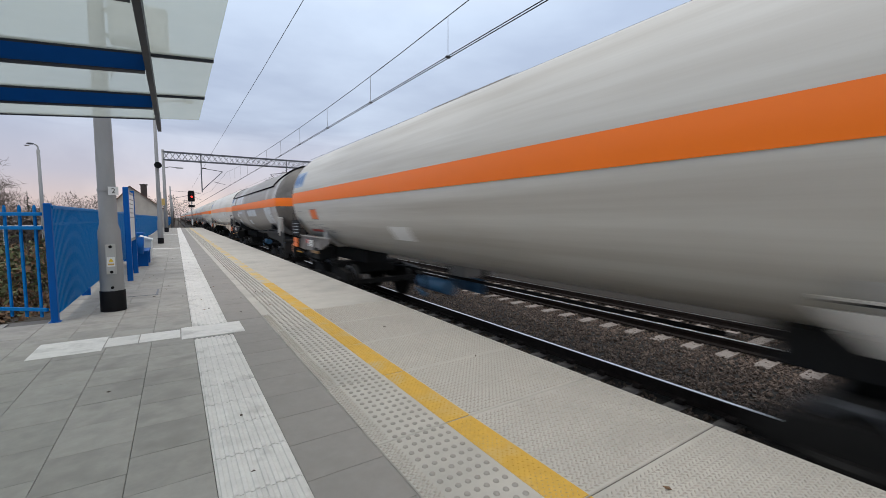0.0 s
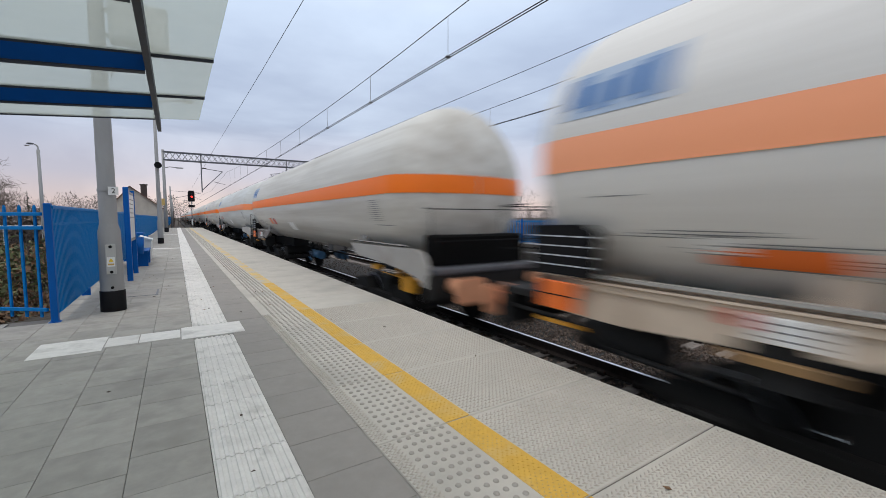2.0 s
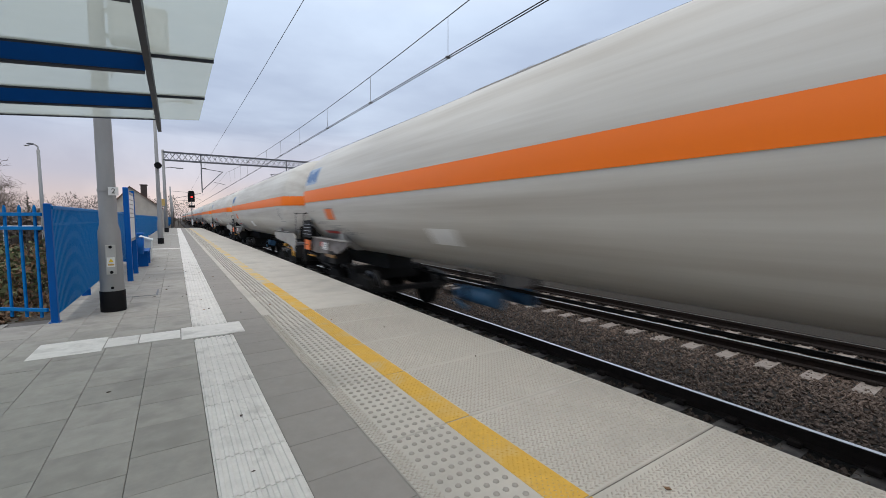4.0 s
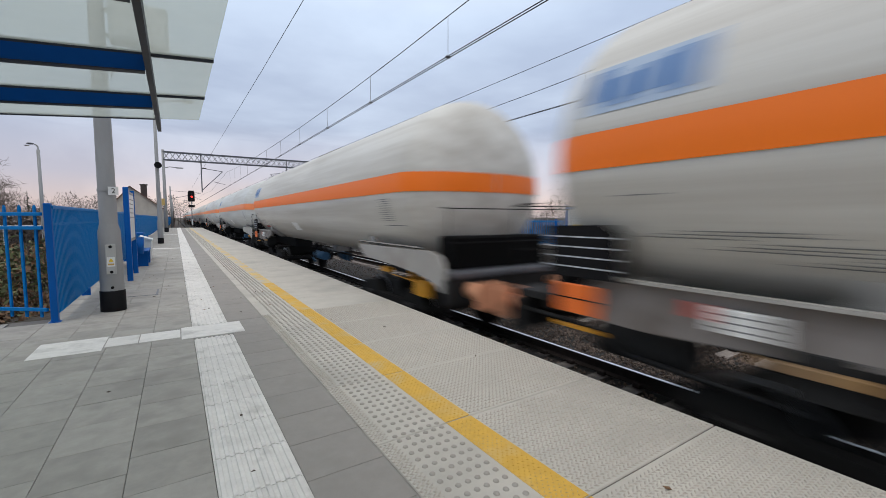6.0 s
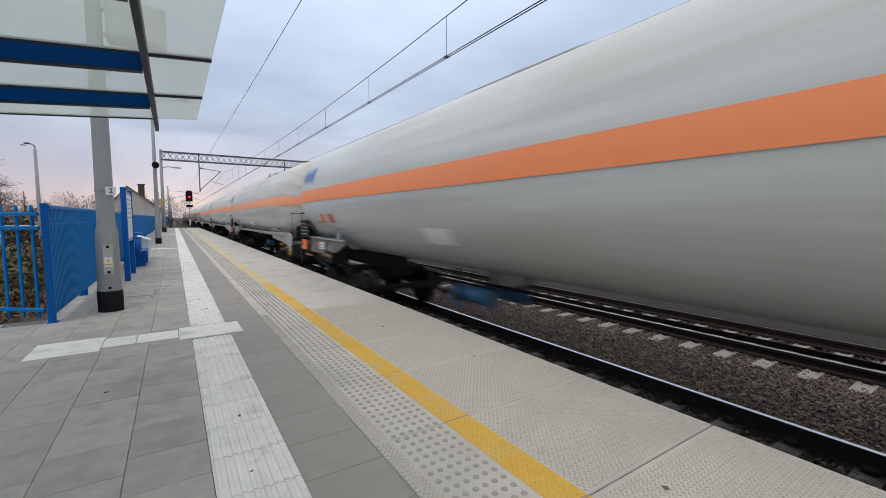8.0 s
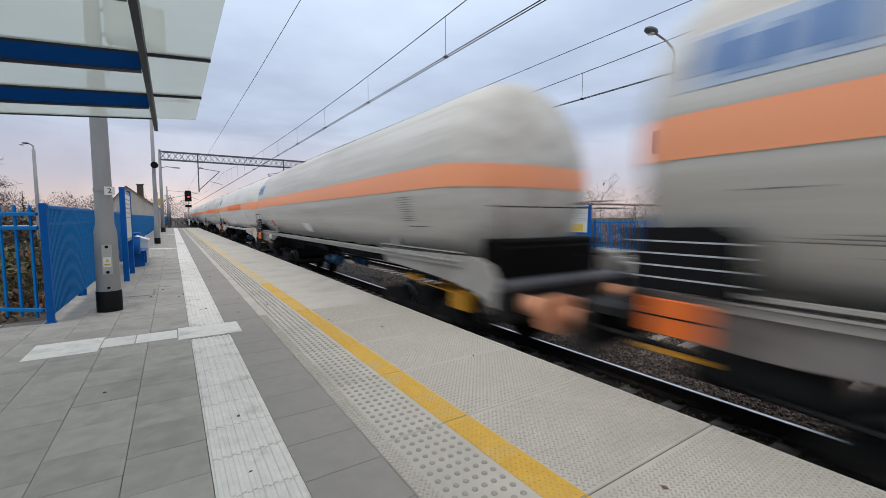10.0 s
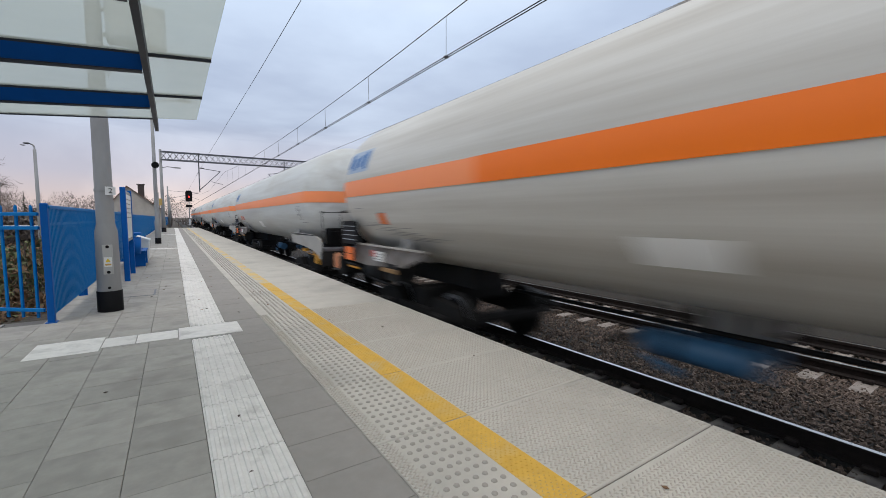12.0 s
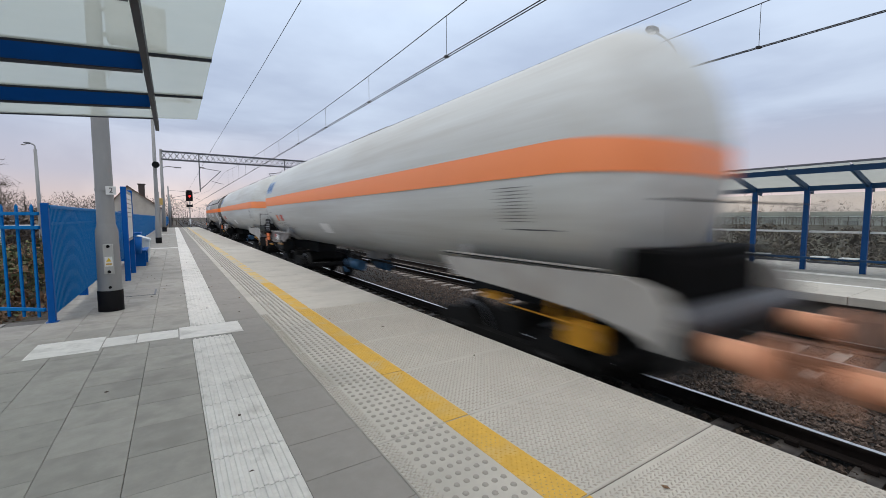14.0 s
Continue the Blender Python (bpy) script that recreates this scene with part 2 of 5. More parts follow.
        bm.to_mesh(me)
        bm.free()
        me.update()
        return me


def part(name, shape, mats, parent=None, label=""):
    """One mesh object under a thing or a part."""
    mats = mats if isinstance(mats, (list, tuple)) else [mats]
    ob = new(name, shape.mesh(name, *mats) if isinstance(shape, Shape) else shape)
    ob.parent = parent
    return tagged(ob, label)


def empty(name, x=0, y=0, z=0, rz=0):
    ob = new(name)
    ob.empty_display_size = 0.2
    ob.matrix_basis = pose(x, y, z, 0, 0, rz)
    return ob


def piece(name, mesh, x, y, z, parent):
    ob = new(name, mesh)
    ob.location = (x, y, z)
    ob.parent = parent
    return ob


EDGE, DOME, RAIL_Z = 2.972, 0.966, -0.80
TRACK_A, TRACK_B = 4.65, 9.05
FAR_EDGE, FAR_Z = 10.75, -0.14
Y0 = 1.245
NEAR, FAR = -14.0, 66.0


# ---- ground, tracks, platforms ----
GRASS = material("dry_grass", (0.07, 0.057, 0.04), 0.95, vary=0.4, scale=0.6, bump=0.03, bump_scale=9, stain=(0.055, 0.04, 0.03), stain_scale=0.15, stain_at=(0.45, 0.6))


def build_ground():
    s = Shape().add([(-2500, -2500, -1.3), (2500, -2500, -1.3), (2500, 2500, -1.3), (-2500, 2500, -1.3)], [(0, 1, 2, 3)])
    tagged(part("ground", s, GRASS), "dry winter grass field reaching to the horizon", "ground", kind="structure")
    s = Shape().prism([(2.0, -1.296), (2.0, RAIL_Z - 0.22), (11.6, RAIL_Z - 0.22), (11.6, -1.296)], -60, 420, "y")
    bed = tagged(part("track_bed", s, BALLAST_BED), "crushed stone ballast bed under the two tracks, darkened as shade between stones", "ballast", kind="structure")
    rng = np.random.default_rng(3)
    base = np.array([(1, 0, 0), (0, 1, 0), (-1, 0, 0), (0, -1, 0), (0, 0, 1), (0, 0, -1)], float)
    faces = [(0, 1, 4), (1, 2, 4), (2, 3, 4), (3, 0, 4), (1, 0, 5), (2, 1, 5), (3, 2, 5), (0, 3, 5)]

    def scatter(count, x0, x1, y0, y1, lo, hi, lift=0.0):
        v, f = [], []
        for i in range(count):
            size = rng.uniform(lo, hi)
            turn = np.linalg.qr(rng.normal(size=(3, 3)))[0]
            p = (base * rng.uniform(0.6, 1.15, (6, 1)) * rng.uniform(0.6, 1.2, 3)) @ turn.T * size
            y = y0 + (y1 - y0) * rng.uniform() ** 1.5
            q = p + np.array((rng.uniform(x0, x1), y, RAIL_Z - 0.215 + lift + rng.uniform(0, 0.02)))
            v += q.tolist()
            f += [tuple(a + 6 * i for a in t) for t in faces]
        return v, f

    for k, (count, x0, x1, y0, y1) in enumerate(((15000, 5.5, 8.2, 0.2, 14.0), (5000, 3.3, 5.3, 0.4, 14.0), (9000, 8.2, 10.7, 0.3, 16.0), (7000, 3.3, 10.6, 14.0, 40.0))):
        me = bpy.data.meshes.new("ballast_stones")
        v, f = scatter(count, x0, x1, y0, y1, 0.022, 0.042)
        me.from_pydata(v, [], f)
        me.materials.append(BALLAST)
        tagged(part("ballast_stones", me, BALLAST, bed), kind="stuff")


def build_track(axis, name, label, SLEEPER=SLEEPER):
    track = empty(name, axis, 0, RAIL_Z)
    tagged(track, label, "railway track", kind="structure")
    prof = [(-0.075, -0.172), (0.075, -0.172), (0.075, -0.155), (0.012, -0.13), (0.012, -0.05), (0.036, -0.04), (0.036, -0.008), (0.03, 0.0), (-0.03, 0.0), (-0.036, -0.008), (-0.036, -0.04), (-0.012, -0.05), (-0.012, -0.13), (-0.075, -0.155)]
    for x in (-0.7535, 0.7535):
        s = Shape().prism([(a + x, b) for a, b in prof], -60, 420, "y")
        rail = part("rail", s, RAIL, track, "rusty steel rail with a polished head")
        s = Shape().box(x - 0.028, x + 0.028, -60, 420, 0.0005, 0.002)
        part("rail_head", s, RAIL_TOP, rail)
    sl = Shape().prism([(-1.3, -0.36), (1.3, -0.36), (1.3, -0.2), (1.25, -0.18), (-1.25, -0.18), (-1.3, -0.2)], -0.11, 0.11, "y").mesh("sleeper", SLEEPER)
    clip = Shape()
    for x in (-0.7535, 0.7535):
        for d in (-0.1, 0.1):
            clip.box(x + d - 0.04, x + d + 0.04, -0.06, 0.06, -0.175, -0.12, 0.012)
    clip = clip.mesh("rail_clips", RAIL)
    rest = Shape()
    for i in range(-20, 640):
        y = 2.05 + 0.58 * i
        if -4 < y < 40:
            so = piece("sleeper", sl, 0, y, 0, track)
            if y < 16:
                piece("rail_clips", clip, 0, 0, 0, so)
        else:
            rest.box(-1.25, 1.25, y - 0.11, y + 0.11, -0.3, -0.18)
    tagged(part("far_sleepers", rest, SLEEPER, track), kind="stuff")
    return track


def build_platform():
    plat = empty("platform")
    tagged(plat, "grey paved station platform with a yellow safety line", "platform", kind="structure")
    s = Shape().box(-1.5, DOME, NEAR, FAR, -1.29, -0.012).box(-3.2, -1.5, NEAR, 7.6, -1.29, -0.012).box(-1.95, -1.5, 20.0, FAR, -1.29, -0.012)
    s.box(DOME, EDGE - 0.25, NEAR, FAR, -1.29, -0.16)
    part("platform_core", s, JOINT, plat)
    # edge slabs
    g = 0.0035
    s = Shape().box(DOME + g, EDGE, g, 1 - g, -0.15, 0.0, 0.006)
    s.slot = 1
    s.box(1.478, 1.679, g + 0.004, 1 - g - 0.004, -0.002, 0.0025)
    slab = s.mesh("edge_slab", CONCRETE, YELLOW_LINE)
    worn_slab = s.mesh("edge_slab", CONCRETE, WORN_LINE)
    dome = Shape()
    studs(dome)
    dome = dome.mesh("tactile_studs", STUD)
    tread = Shape()
    treads(tread)
    tread = tread.mesh("tread_marks", TREAD_STONE, YELLOW_LINE)
    y = Y0 - 16
    while y < FAR:
        so = piece("edge_slab", worn_slab if y > 9 else slab, 0, y, 0, plat)
        if y > -1:
            tagged(piece("tactile_studs", dome, 0, 0, 0, so), kind="stuff")
        if -1 < y < 6:
            tagged(piece("tread_marks", tread, 0, 0, 0, so), kind="stuff")
        y += 1.0
    # pavers
    near_end = 13.0
    cols = [(0.122 - 0.4 * (k + 1), 0.122 - 0.4 * k, PAVER, 0.4, (0.09, 0.32, 0.12, 0.3)[k % 4]) for k in range(8)]
    cols.append((0.522, DOME, DARK_PAVER, 0.4, 0.12))
    far_grey, far_dark = Shape(), Shape()
    for x0, x1, mt, ln, off in cols:
        me = Shape().box(x0 + 0.0015, x1 - 0.0015, 0.0015, ln - 0.0015, -0.06, 0.0, 0.0025).mesh("paver", mt)
        y = NEAR - 2.0 + off
        while y < FAR:
            if x1 < -1.45 and 7.0 + 0.79 * (-1.44 - x1) < y and (x1 < -1.9 or y < 20):
                pass
            elif 0.3 < y < near_end:
                piece("paver", me, 0, y, rng_small(), plat)
            else:
                (far_grey if mt is PAVER else far_dark).box(x0 + 0.004, x1 - 0.004, y + 0.004, y + ln - 0.004, -0.06, 0.0)
            y += ln
    tagged(part("far_pavers", far_grey, PAVER, plat), kind="stuff")
    tagged(part("far_dark_pavers", far_dark, DARK_PAVER, plat), kind="stuff")
    # ribbed guide strip
    s = Shape().box(0.124, 0.52, 0.003, 0.397, -0.06, 0.001)
    for k in range(8):
        x = 0.148 + k * 0.0497
        s.box(x - 0.0135, x + 0.0135, 0.004, 0.396, 0.0, 0.009, 0.004)
    rib = s.mesh("guide_tile", WHITE_PAVER)
    rest = Shape()
    y = 2.59 - 0.4 * 40
    while y < FAR:
        if 5.5 < y + 0.2 < 6.1:
            pass
        elif 0.3 < y < 26:
            piece("guide_tile", rib, 0, y - (0.137 if y > 6 else 0), 0.0015, plat)
        else:
            rest.box(0.124, 0.52, y + 0.003, y + 0.397, -0.06, 0.003)
        y += 0.4
    tagged(part("far_guide_tiles", rest, WHITE_PAVER, plat), kind="stuff")
    # crossing field of white tiles
    for x0, x1, y0, y1 in ((0.0, 0.665, 5.47, 6.05), (-0.4, -0.004, 5.58, 5.97), (-0.7, -0.404, 5.58, 5.97), (-1.29, -0.704, 5.46, 6.06)):
        part("white_tile", Shape().box(x0 + 0.003, x1 - 0.003, y0, y1, -0.05, 0.004, 0.003), WHITE_PAVER, plat)
    for y0 in (22.0, 40.0):
        part("white_tile", Shape().box(-0.9, 0.5, y0, y0 + 0.5, -0.05, 0.005, 0.003), WHITE_PAVER, plat)
    return plat


def rng_small():
    return random.uniform(-0.0015, 0.0012)


def studs(s):
    """Rows of round studs, set in a diamond grid."""
    n = 10
    for j in range(13):
        for i in range(6):
            x, y = 1.11 + i * 0.0625, 0.03 + j * 0.078
            v = [(x + r * math.cos(2 * math.pi * k / n), y + r * math.sin(2 * math.pi * k / n), z) for r, z in ((0.018, 0.0), (0.0155, 0.005), (0.008, 0.0075)) for k in range(n)]
            s.add(v, [(q * n + k, q * n + (k + 1) % n, q * n + n + (k + 1) % n, q * n + n + k) for q in (0, 1) for k in range(n)] + [tuple(range(2 * n, 3 * n))], True)


def treads(s):
    """Small slanted anti-slip ridges on the slab."""
    for x0, x1, step, slot in ((1.7, 2.93, 0.036, 0), (0.985, 1.075, 0.03, 0), (1.49, 1.67, 0.036, 1)):
        s.slot = slot
        j = 0
        y = 0.03
        while y < 0.97:
            x = x0 + (step / 2 if j % 2 else 0)
            while x < x1:
                a = 0.009 if j % 2 else -0.009
                w = 0.007
                s.add([(x - a - w, y - 0.009, 0), (x - a + w, y - 0.009, 0), (x + a + w, y + 0.009, 0), (x + a - w, y + 0.009, 0), (x, y, 0.0075)], [(0, 1, 4), (1, 2, 4), (2, 3, 4), (3, 0, 4)])
                x += step
            y += step / 1.6
            j += 1


def build_far_platform():
    plat = empty("far_platform", 0, 0, FAR_Z)
    tagged(plat, "opposite concrete platform with a pale edge", "platform", kind="structure")
    s = Shape().box(FAR_EDGE + 0.15, 18.5, -30, 66, -1.15, -0.16)
    part("platform_core", s, JOINT, plat)
    s = Shape().box(FAR_EDGE, FAR_EDGE + 2.0, 0.004, 0.996, -0.16, 0.0, 0.006)
    me = s.mesh("edge_slab", CONCRETE)
    for i in range(-12, 66):
        piece("edge_slab", me, 0, i + 0.3, 0, plat)
    part("walkway", Shape().box(FAR_EDGE + 2.005, 18.5, -30, 66, -0.15, -0.004), PAVER, plat)
    part("white_strip", Shape().box(14.3, 14.7, -30, 66, -0.05, 0.002), WHITE_PAVER, plat)
    part("edge_line", Shape().box(FAR_EDGE + 1.75, FAR_EDGE + 1.87, -30, 66, -0.05, 0.003), WHITE, plat)


build_ground()
build_track(TRACK_A, "track_near", "ballasted railway track under the passing train", SHADED_SLEEPER)
build_track(TRACK_B, "track_far", "second ballasted railway track with pale concrete sleepers")
build_platform()
build_far_platform()


# ---- station furniture on the near platform ----
LEAF = material("faded_hedge_leaves", (0.115, 0.125, 0.05), 0.8, vary=0.3, scale=3, island=0.5)
LITTER = material("brown_leaf_litter", (0.19, 0.11, 0.06), 0.9, vary=0.35, scale=3, island=0.5)
DRY_STEM = material("pale_brown_dry_stems", (0.2, 0.16, 0.125), 0.9, vary=0.3, scale=2, island=0.3)
NEEDLES = material("dark_spruce_needles", (0.03, 0.045, 0.025), 0.8, vary=0.3, scale=4, island=0.4)
BARK = material("grey_brown_bark", (0.10, 0.075, 0.06), 0.9, vary=0.3, scale=12)
TWIG = material("purple_brown_twigs", (0.135, 0.108, 0.094), 0.9, vary=0.3, scale=2, island=0.3)
PLASTER = material("beige_plaster", (0.52, 0.47, 0.40), 0.9, vary=0.1, scale=1.5, stain=(0.42, 0.37, 0.31), stain_scale=0.5)
ROOF_TILE = material("brown_roof_sheet", (0.16, 0.09, 0.065), 0.8, vary=0.2, scale=3)
BRICK_DARK = material("dark_chimney_brick", (0.07, 0.055, 0.05), 0.9, vary=0.25, scale=6)
WIRE = material("dull_copper_wire", (0.035, 0.035, 0.04), 0.6, metal=0.4, vary=0.1, scale=4)
SIGN_TEXT = material("black_print", (0.02, 0.02, 0.022), 0.6, vary=0.1, scale=8)
GEAR_AMBER = material("weathered_amber_plate", (0.5, 0.34, 0.11), 0.6, vary=0.15, scale=4)
DATA_WHITE = material("clean_white_panel", (0.86, 0.86, 0.84), 0.4, vary=0.04, scale=4)
HATCH = material("pale_grey_hatch_paint", (0.43, 0.43, 0.41), 0.55, vary=0.08, scale=6)
BLUE_POST = material("deep_blue_enamel", (0.006, 0.065, 0.21), 0.5, vary=0.07, scale=5, spec=0.25)
PALE_BIN = material("pale_grey_plastic", (0.55, 0.58, 0.58), 0.5, vary=0.06, scale=5)
POSTER = material("printed_timetable", (0.68, 0.7, 0.68), 0.35, vary=0.08, scale=5)
WINDOW = material("dark_window_pane", (0.03, 0.035, 0.04), 0.12, vary=0.1, scale=2)
CLEAR = glass_material("clear_wall_glass", (0.1, 0.12, 0.12), 0.93, 0.05)
BLUE_FRAME = material("dulled_blue_roof_steel", (0.014, 0.055, 0.13), 0.5, vary=0.1, scale=5, spec=0.25)


def roof_z(x):
    return 2.6 + 0.085 * (x - 0.3)


def build_shelter():
    """Glass-roofed shelter over the camera's side of the platform."""
    sh = empty("platform_shelter", -1.75, 2.5, 0)
    tagged(sh, "platform shelter with milky glass roof on navy blue beams", "shelter")
    seams = [6.1, 4.93, 3.74, 2.55, 1.36, 0.17, -0.7]
    ox, oy = 1.75, -2.5

    def slab(x0, x1, y0, y1, dz0, dz1):
        v = [(x + ox, y + oy, roof_z(x) + d) for d in (dz0, dz1) for x, y in ((x0, y0), (x1, y0), (x1, y1), (x0, y1))]
        return Shape().add(v, [(3, 2, 1, 0), (4, 5, 6, 7), (0, 1, 5, 4), (1, 2, 6, 5), (2, 3, 7, 6), (3, 0, 4, 7)])

    for y1, y0 in zip(seams, seams[1:]):
        part("roof_panel", slab(-2.1, 0.3, y0 + 0.012, y1 - 0.012, 0.0, 0.010), GLASS, sh, "milky safety glass pane")
    for y in seams[1:-1]:
        part("seam_bar", slab(-2.1, 0.3, y - 0.01, y + 0.01, -0.02, 0.016), SLATE, sh, "dark glazing bar")
        b = part("roof_beam", slab(-2.0, -0.14, y - 0.03, y + 0.03, -0.128, -0.022), BLUE_DARK, sh, "navy blue roof beam")
        part("beam_flange", slab(-2.0, -0.14, y - 0.034, y + 0.034, -0.137, -0.13), SLATE, b)
    part("end_trim", slab(-2.1, -0.14, 6.1, 6.125, -0.008, 0.016), SLATE, sh)
    part("edge_beam", slab(-0.138, -0.1, -0.7, 6.3, -0.115, -0.004), SLATE, sh, "slate grey edge beam")
    part("back_beam", slab(-2.06, -1.98, -0.7, 6.12, -0.2, -0.004), BLUE_DARK, sh)
    for y in (6.06, 3.74, 1.36, -0.65):
        p = part("post", Shape().box(-2.06 + ox, -1.96 + ox, y - 0.05 + oy, y + 0.05 + oy, 0.0, 2.24, 0.008), BLUE, sh)
        part("foot_plate", Shape().box(-2.13 + ox, -1.89 + ox, y - 0.12 + oy, y + 0.12 + oy, 0.0, 0.012), BLUE, p)
    for y0, y1 in ((-0.6, 1.31), (1.41, 3.69), (3.79, 6.01)):
        part("back_pane", Shape().box(-2.015 + ox, -2.005 + ox, y0 + oy, y1 + oy, 0.15, 2.1), CLEAR, sh)


def text_mesh(body, size, name, mt):
    cu = bpy.data.curves.new(name, "FONT")
    cu.body, cu.size, cu.extrude, cu.align_x, cu.align_y = body, size, 0.0015, "CENTER", "CENTER"
    ob = new(name, cu)
    me = bpy.data.meshes.new_from_object(ob)
    bpy.data.objects.remove(ob)
    me.materials.clear()
    me.materials.append(mt)
    return me


def build_lamp_post(name, x, y, z, label, arm=-1, plate=False, clock=False, slim=1.0):
    post = empty(name, x, y, z)
    tagged(post, label, "lamp post", "platform lamp posts")
    prof = [(0.192, 0.0), (0.188, 0.32), (0.175, 1.18), (0.145, 1.28), (0.142, 1.3), (0.13, 3.0), (0.10, 7.0), (0.0, 7.02)]
    part("column", Shape().turned([(r * slim, h) for r, h in prof], "z", 28), GALV, post)
    part("foot_sleeve", Shape().turned([(0.2 * slim, 0.0), (0.2 * slim, 0.3), (0.185 * slim, 0.31)], "z", 28), BLACK, post, "black painted foot")
    reach = abs(arm)
    rise = 0.43 if reach > 0.5 else 0.62
    pts = [(0, 0, 6.9), (0, 0, 7.15), (arm * 0.05, 0, 7.15 + 0.3 * rise * reach), (arm * 0.2, 0, 7.15 + 0.6 * rise * reach), (arm * 0.6, 0, 7.2 + 0.82 * rise * reach), (arm * 1.2, 0, 7.2 + rise * reach)]
    part("lamp_arm", Shape().path(pts, 0.035, 10), GALV, post)
    head = Shape().turned([(0.0, -0.13), (0.11, -0.1), (0.17, -0.03), (0.15, 0.04), (0.08, 0.09), (0.0, 0.1)], "z", 16)
    hs = 0.5 if reach < 0.5 else 1.0
    head.v = [(a * 1.9 * hs + arm * 1.2 + math.copysign(0.3, arm) * hs, b * hs, c * hs + 7.24 + rise * reach) for a, b, c in head.v]
    h = part("lamp_head", head, STEEL_GREY, post, "dark oval lamp head")
    part("lamp_glass", Shape().turned([(0.0, -0.15), (0.09, -0.13), (0.12, -0.1)], "z", 14, at=(arm * 1.2 + math.copysign(0.3, arm), 0, 7.24 + rise * reach)), WHITE, h)
    if plate:
        # the camera's side of the column
        d = Vector((0.11, -0.99, 0)).normalized()
        turn = math.degrees(math.atan2(d.y, d.x)) + 90
        q = empty_part("number_plate", post, d * 0.118 + Vector((0.075, 0, 1.77)), turn, Shape().box(-0.06, 0.06, -0.004, 0.0, -0.06, 0.06, 0.001), WHITE)
        t = part("number", text_mesh("2", 0.1, "number", SIGN_TEXT), SIGN_TEXT, q)
        t.matrix_basis = pose(0, -0.007, 0, 90, 0, 0)
        part("strap", Shape().turned([(0.113, 1.76), (0.116, 1.78), (0.113, 1.8)], "z", 24), GALV, post)
        hatch = empty_part("service_hatch", post, d * 0.142 + Vector((0.0, 0, 0.76)), turn, Shape().box(-0.06, 0.06, -0.012, 0.01, -0.2, 0.23, 0.006), HATCH)
        for zz in (-0.17, 0.2):
            part("hatch_lock", Shape().tube((0, -0.012, zz), (0, -0.02, zz), 0.022, 0.022, 10), BLACK, hatch)
        tri = part("warning_label", Shape().box(-0.045, 0.045, -0.0165, -0.013, -0.09, 0.05), WHITE, hatch, "white electric shock warning label")
        part("warning_triangle", Shape().prism([(-0.03, -0.02), (0.03, -0.02), (0.0, 0.035)], -0.019, -0.0168, "y"), YELLOW, tri)
        part("label_text", Shape().box(-0.035, 0.035, -0.019, -0.0168, -0.07, -0.045), GEAR_AMBER, tri)
        part("bolt", Shape().tube((d.x * 0.14, d.y * 0.14, 0.36), (d.x * 0.155, d.y * 0.155, 0.36), 0.02, 0.02, 10), BLACK, post)
        part("cable", Shape().path([(0.14, -0.1, 4.5), (0.2, -0.12, 4.2), (0.2, -0.12, 3.6), (0.14, -0.1, 3.4)], 0.012), BLACK, post)
    if name == "lamp_post" and slim == 0.7:
        part("loudspeaker", Shape().turned([(0.0, -0.4), (0.1, -0.36), (0.17, -0.42), (0.15, -0.3), (0.08, -0.16), (0.07, -0.08)], "y", 18, at=(0.05, 0, 4.1)), BLACK, post, "black loudspeaker on the column")
    if clock:
        cx = 0.5 if arm > 0 else -0.58
        box = part("clock_case", Shape().box(cx - 0.36, cx + 0.36, -0.16, 0.16, 3.75 if arm < 0 else 3.93, 4.5, 0.03), BLUE if arm < 0 else PALE_BIN, post, "boxed station clock on a bracket")
        for sy in (-1, 1):
            part("clock_face", Shape().box(cx - 0.3, cx + 0.3, min(sy * 0.162, sy * 0.168), max(sy * 0.162, sy * 0.168), 3.82 if arm < 0 else 3.98, 4.43), WHITE, box)
            part("clock_hand", Shape().beam((cx, sy * 0.172, 4.12), (cx + 0.12, sy * 0.172, 4.2), 0.006, 0.025), SIGN_TEXT, box)
            part("clock_hand", Shape().beam((cx, sy * 0.175, 4.12), (cx + 0.08, sy * 0.175, 3.98), 0.006, 0.03), SIGN_TEXT, box)
        for zz in (4.0, 4.35):
            part("bracket", Shape().beam((0, 0, zz), (cx, 0, zz), 0.05, 0.05), GALV, post)
    return post


def empty_part(name, parent, place, turn, shape, mt):
    ob = part(name, shape, mt, parent)
    ob.matrix_basis = pose(*place, 0, 0, turn)
    return ob


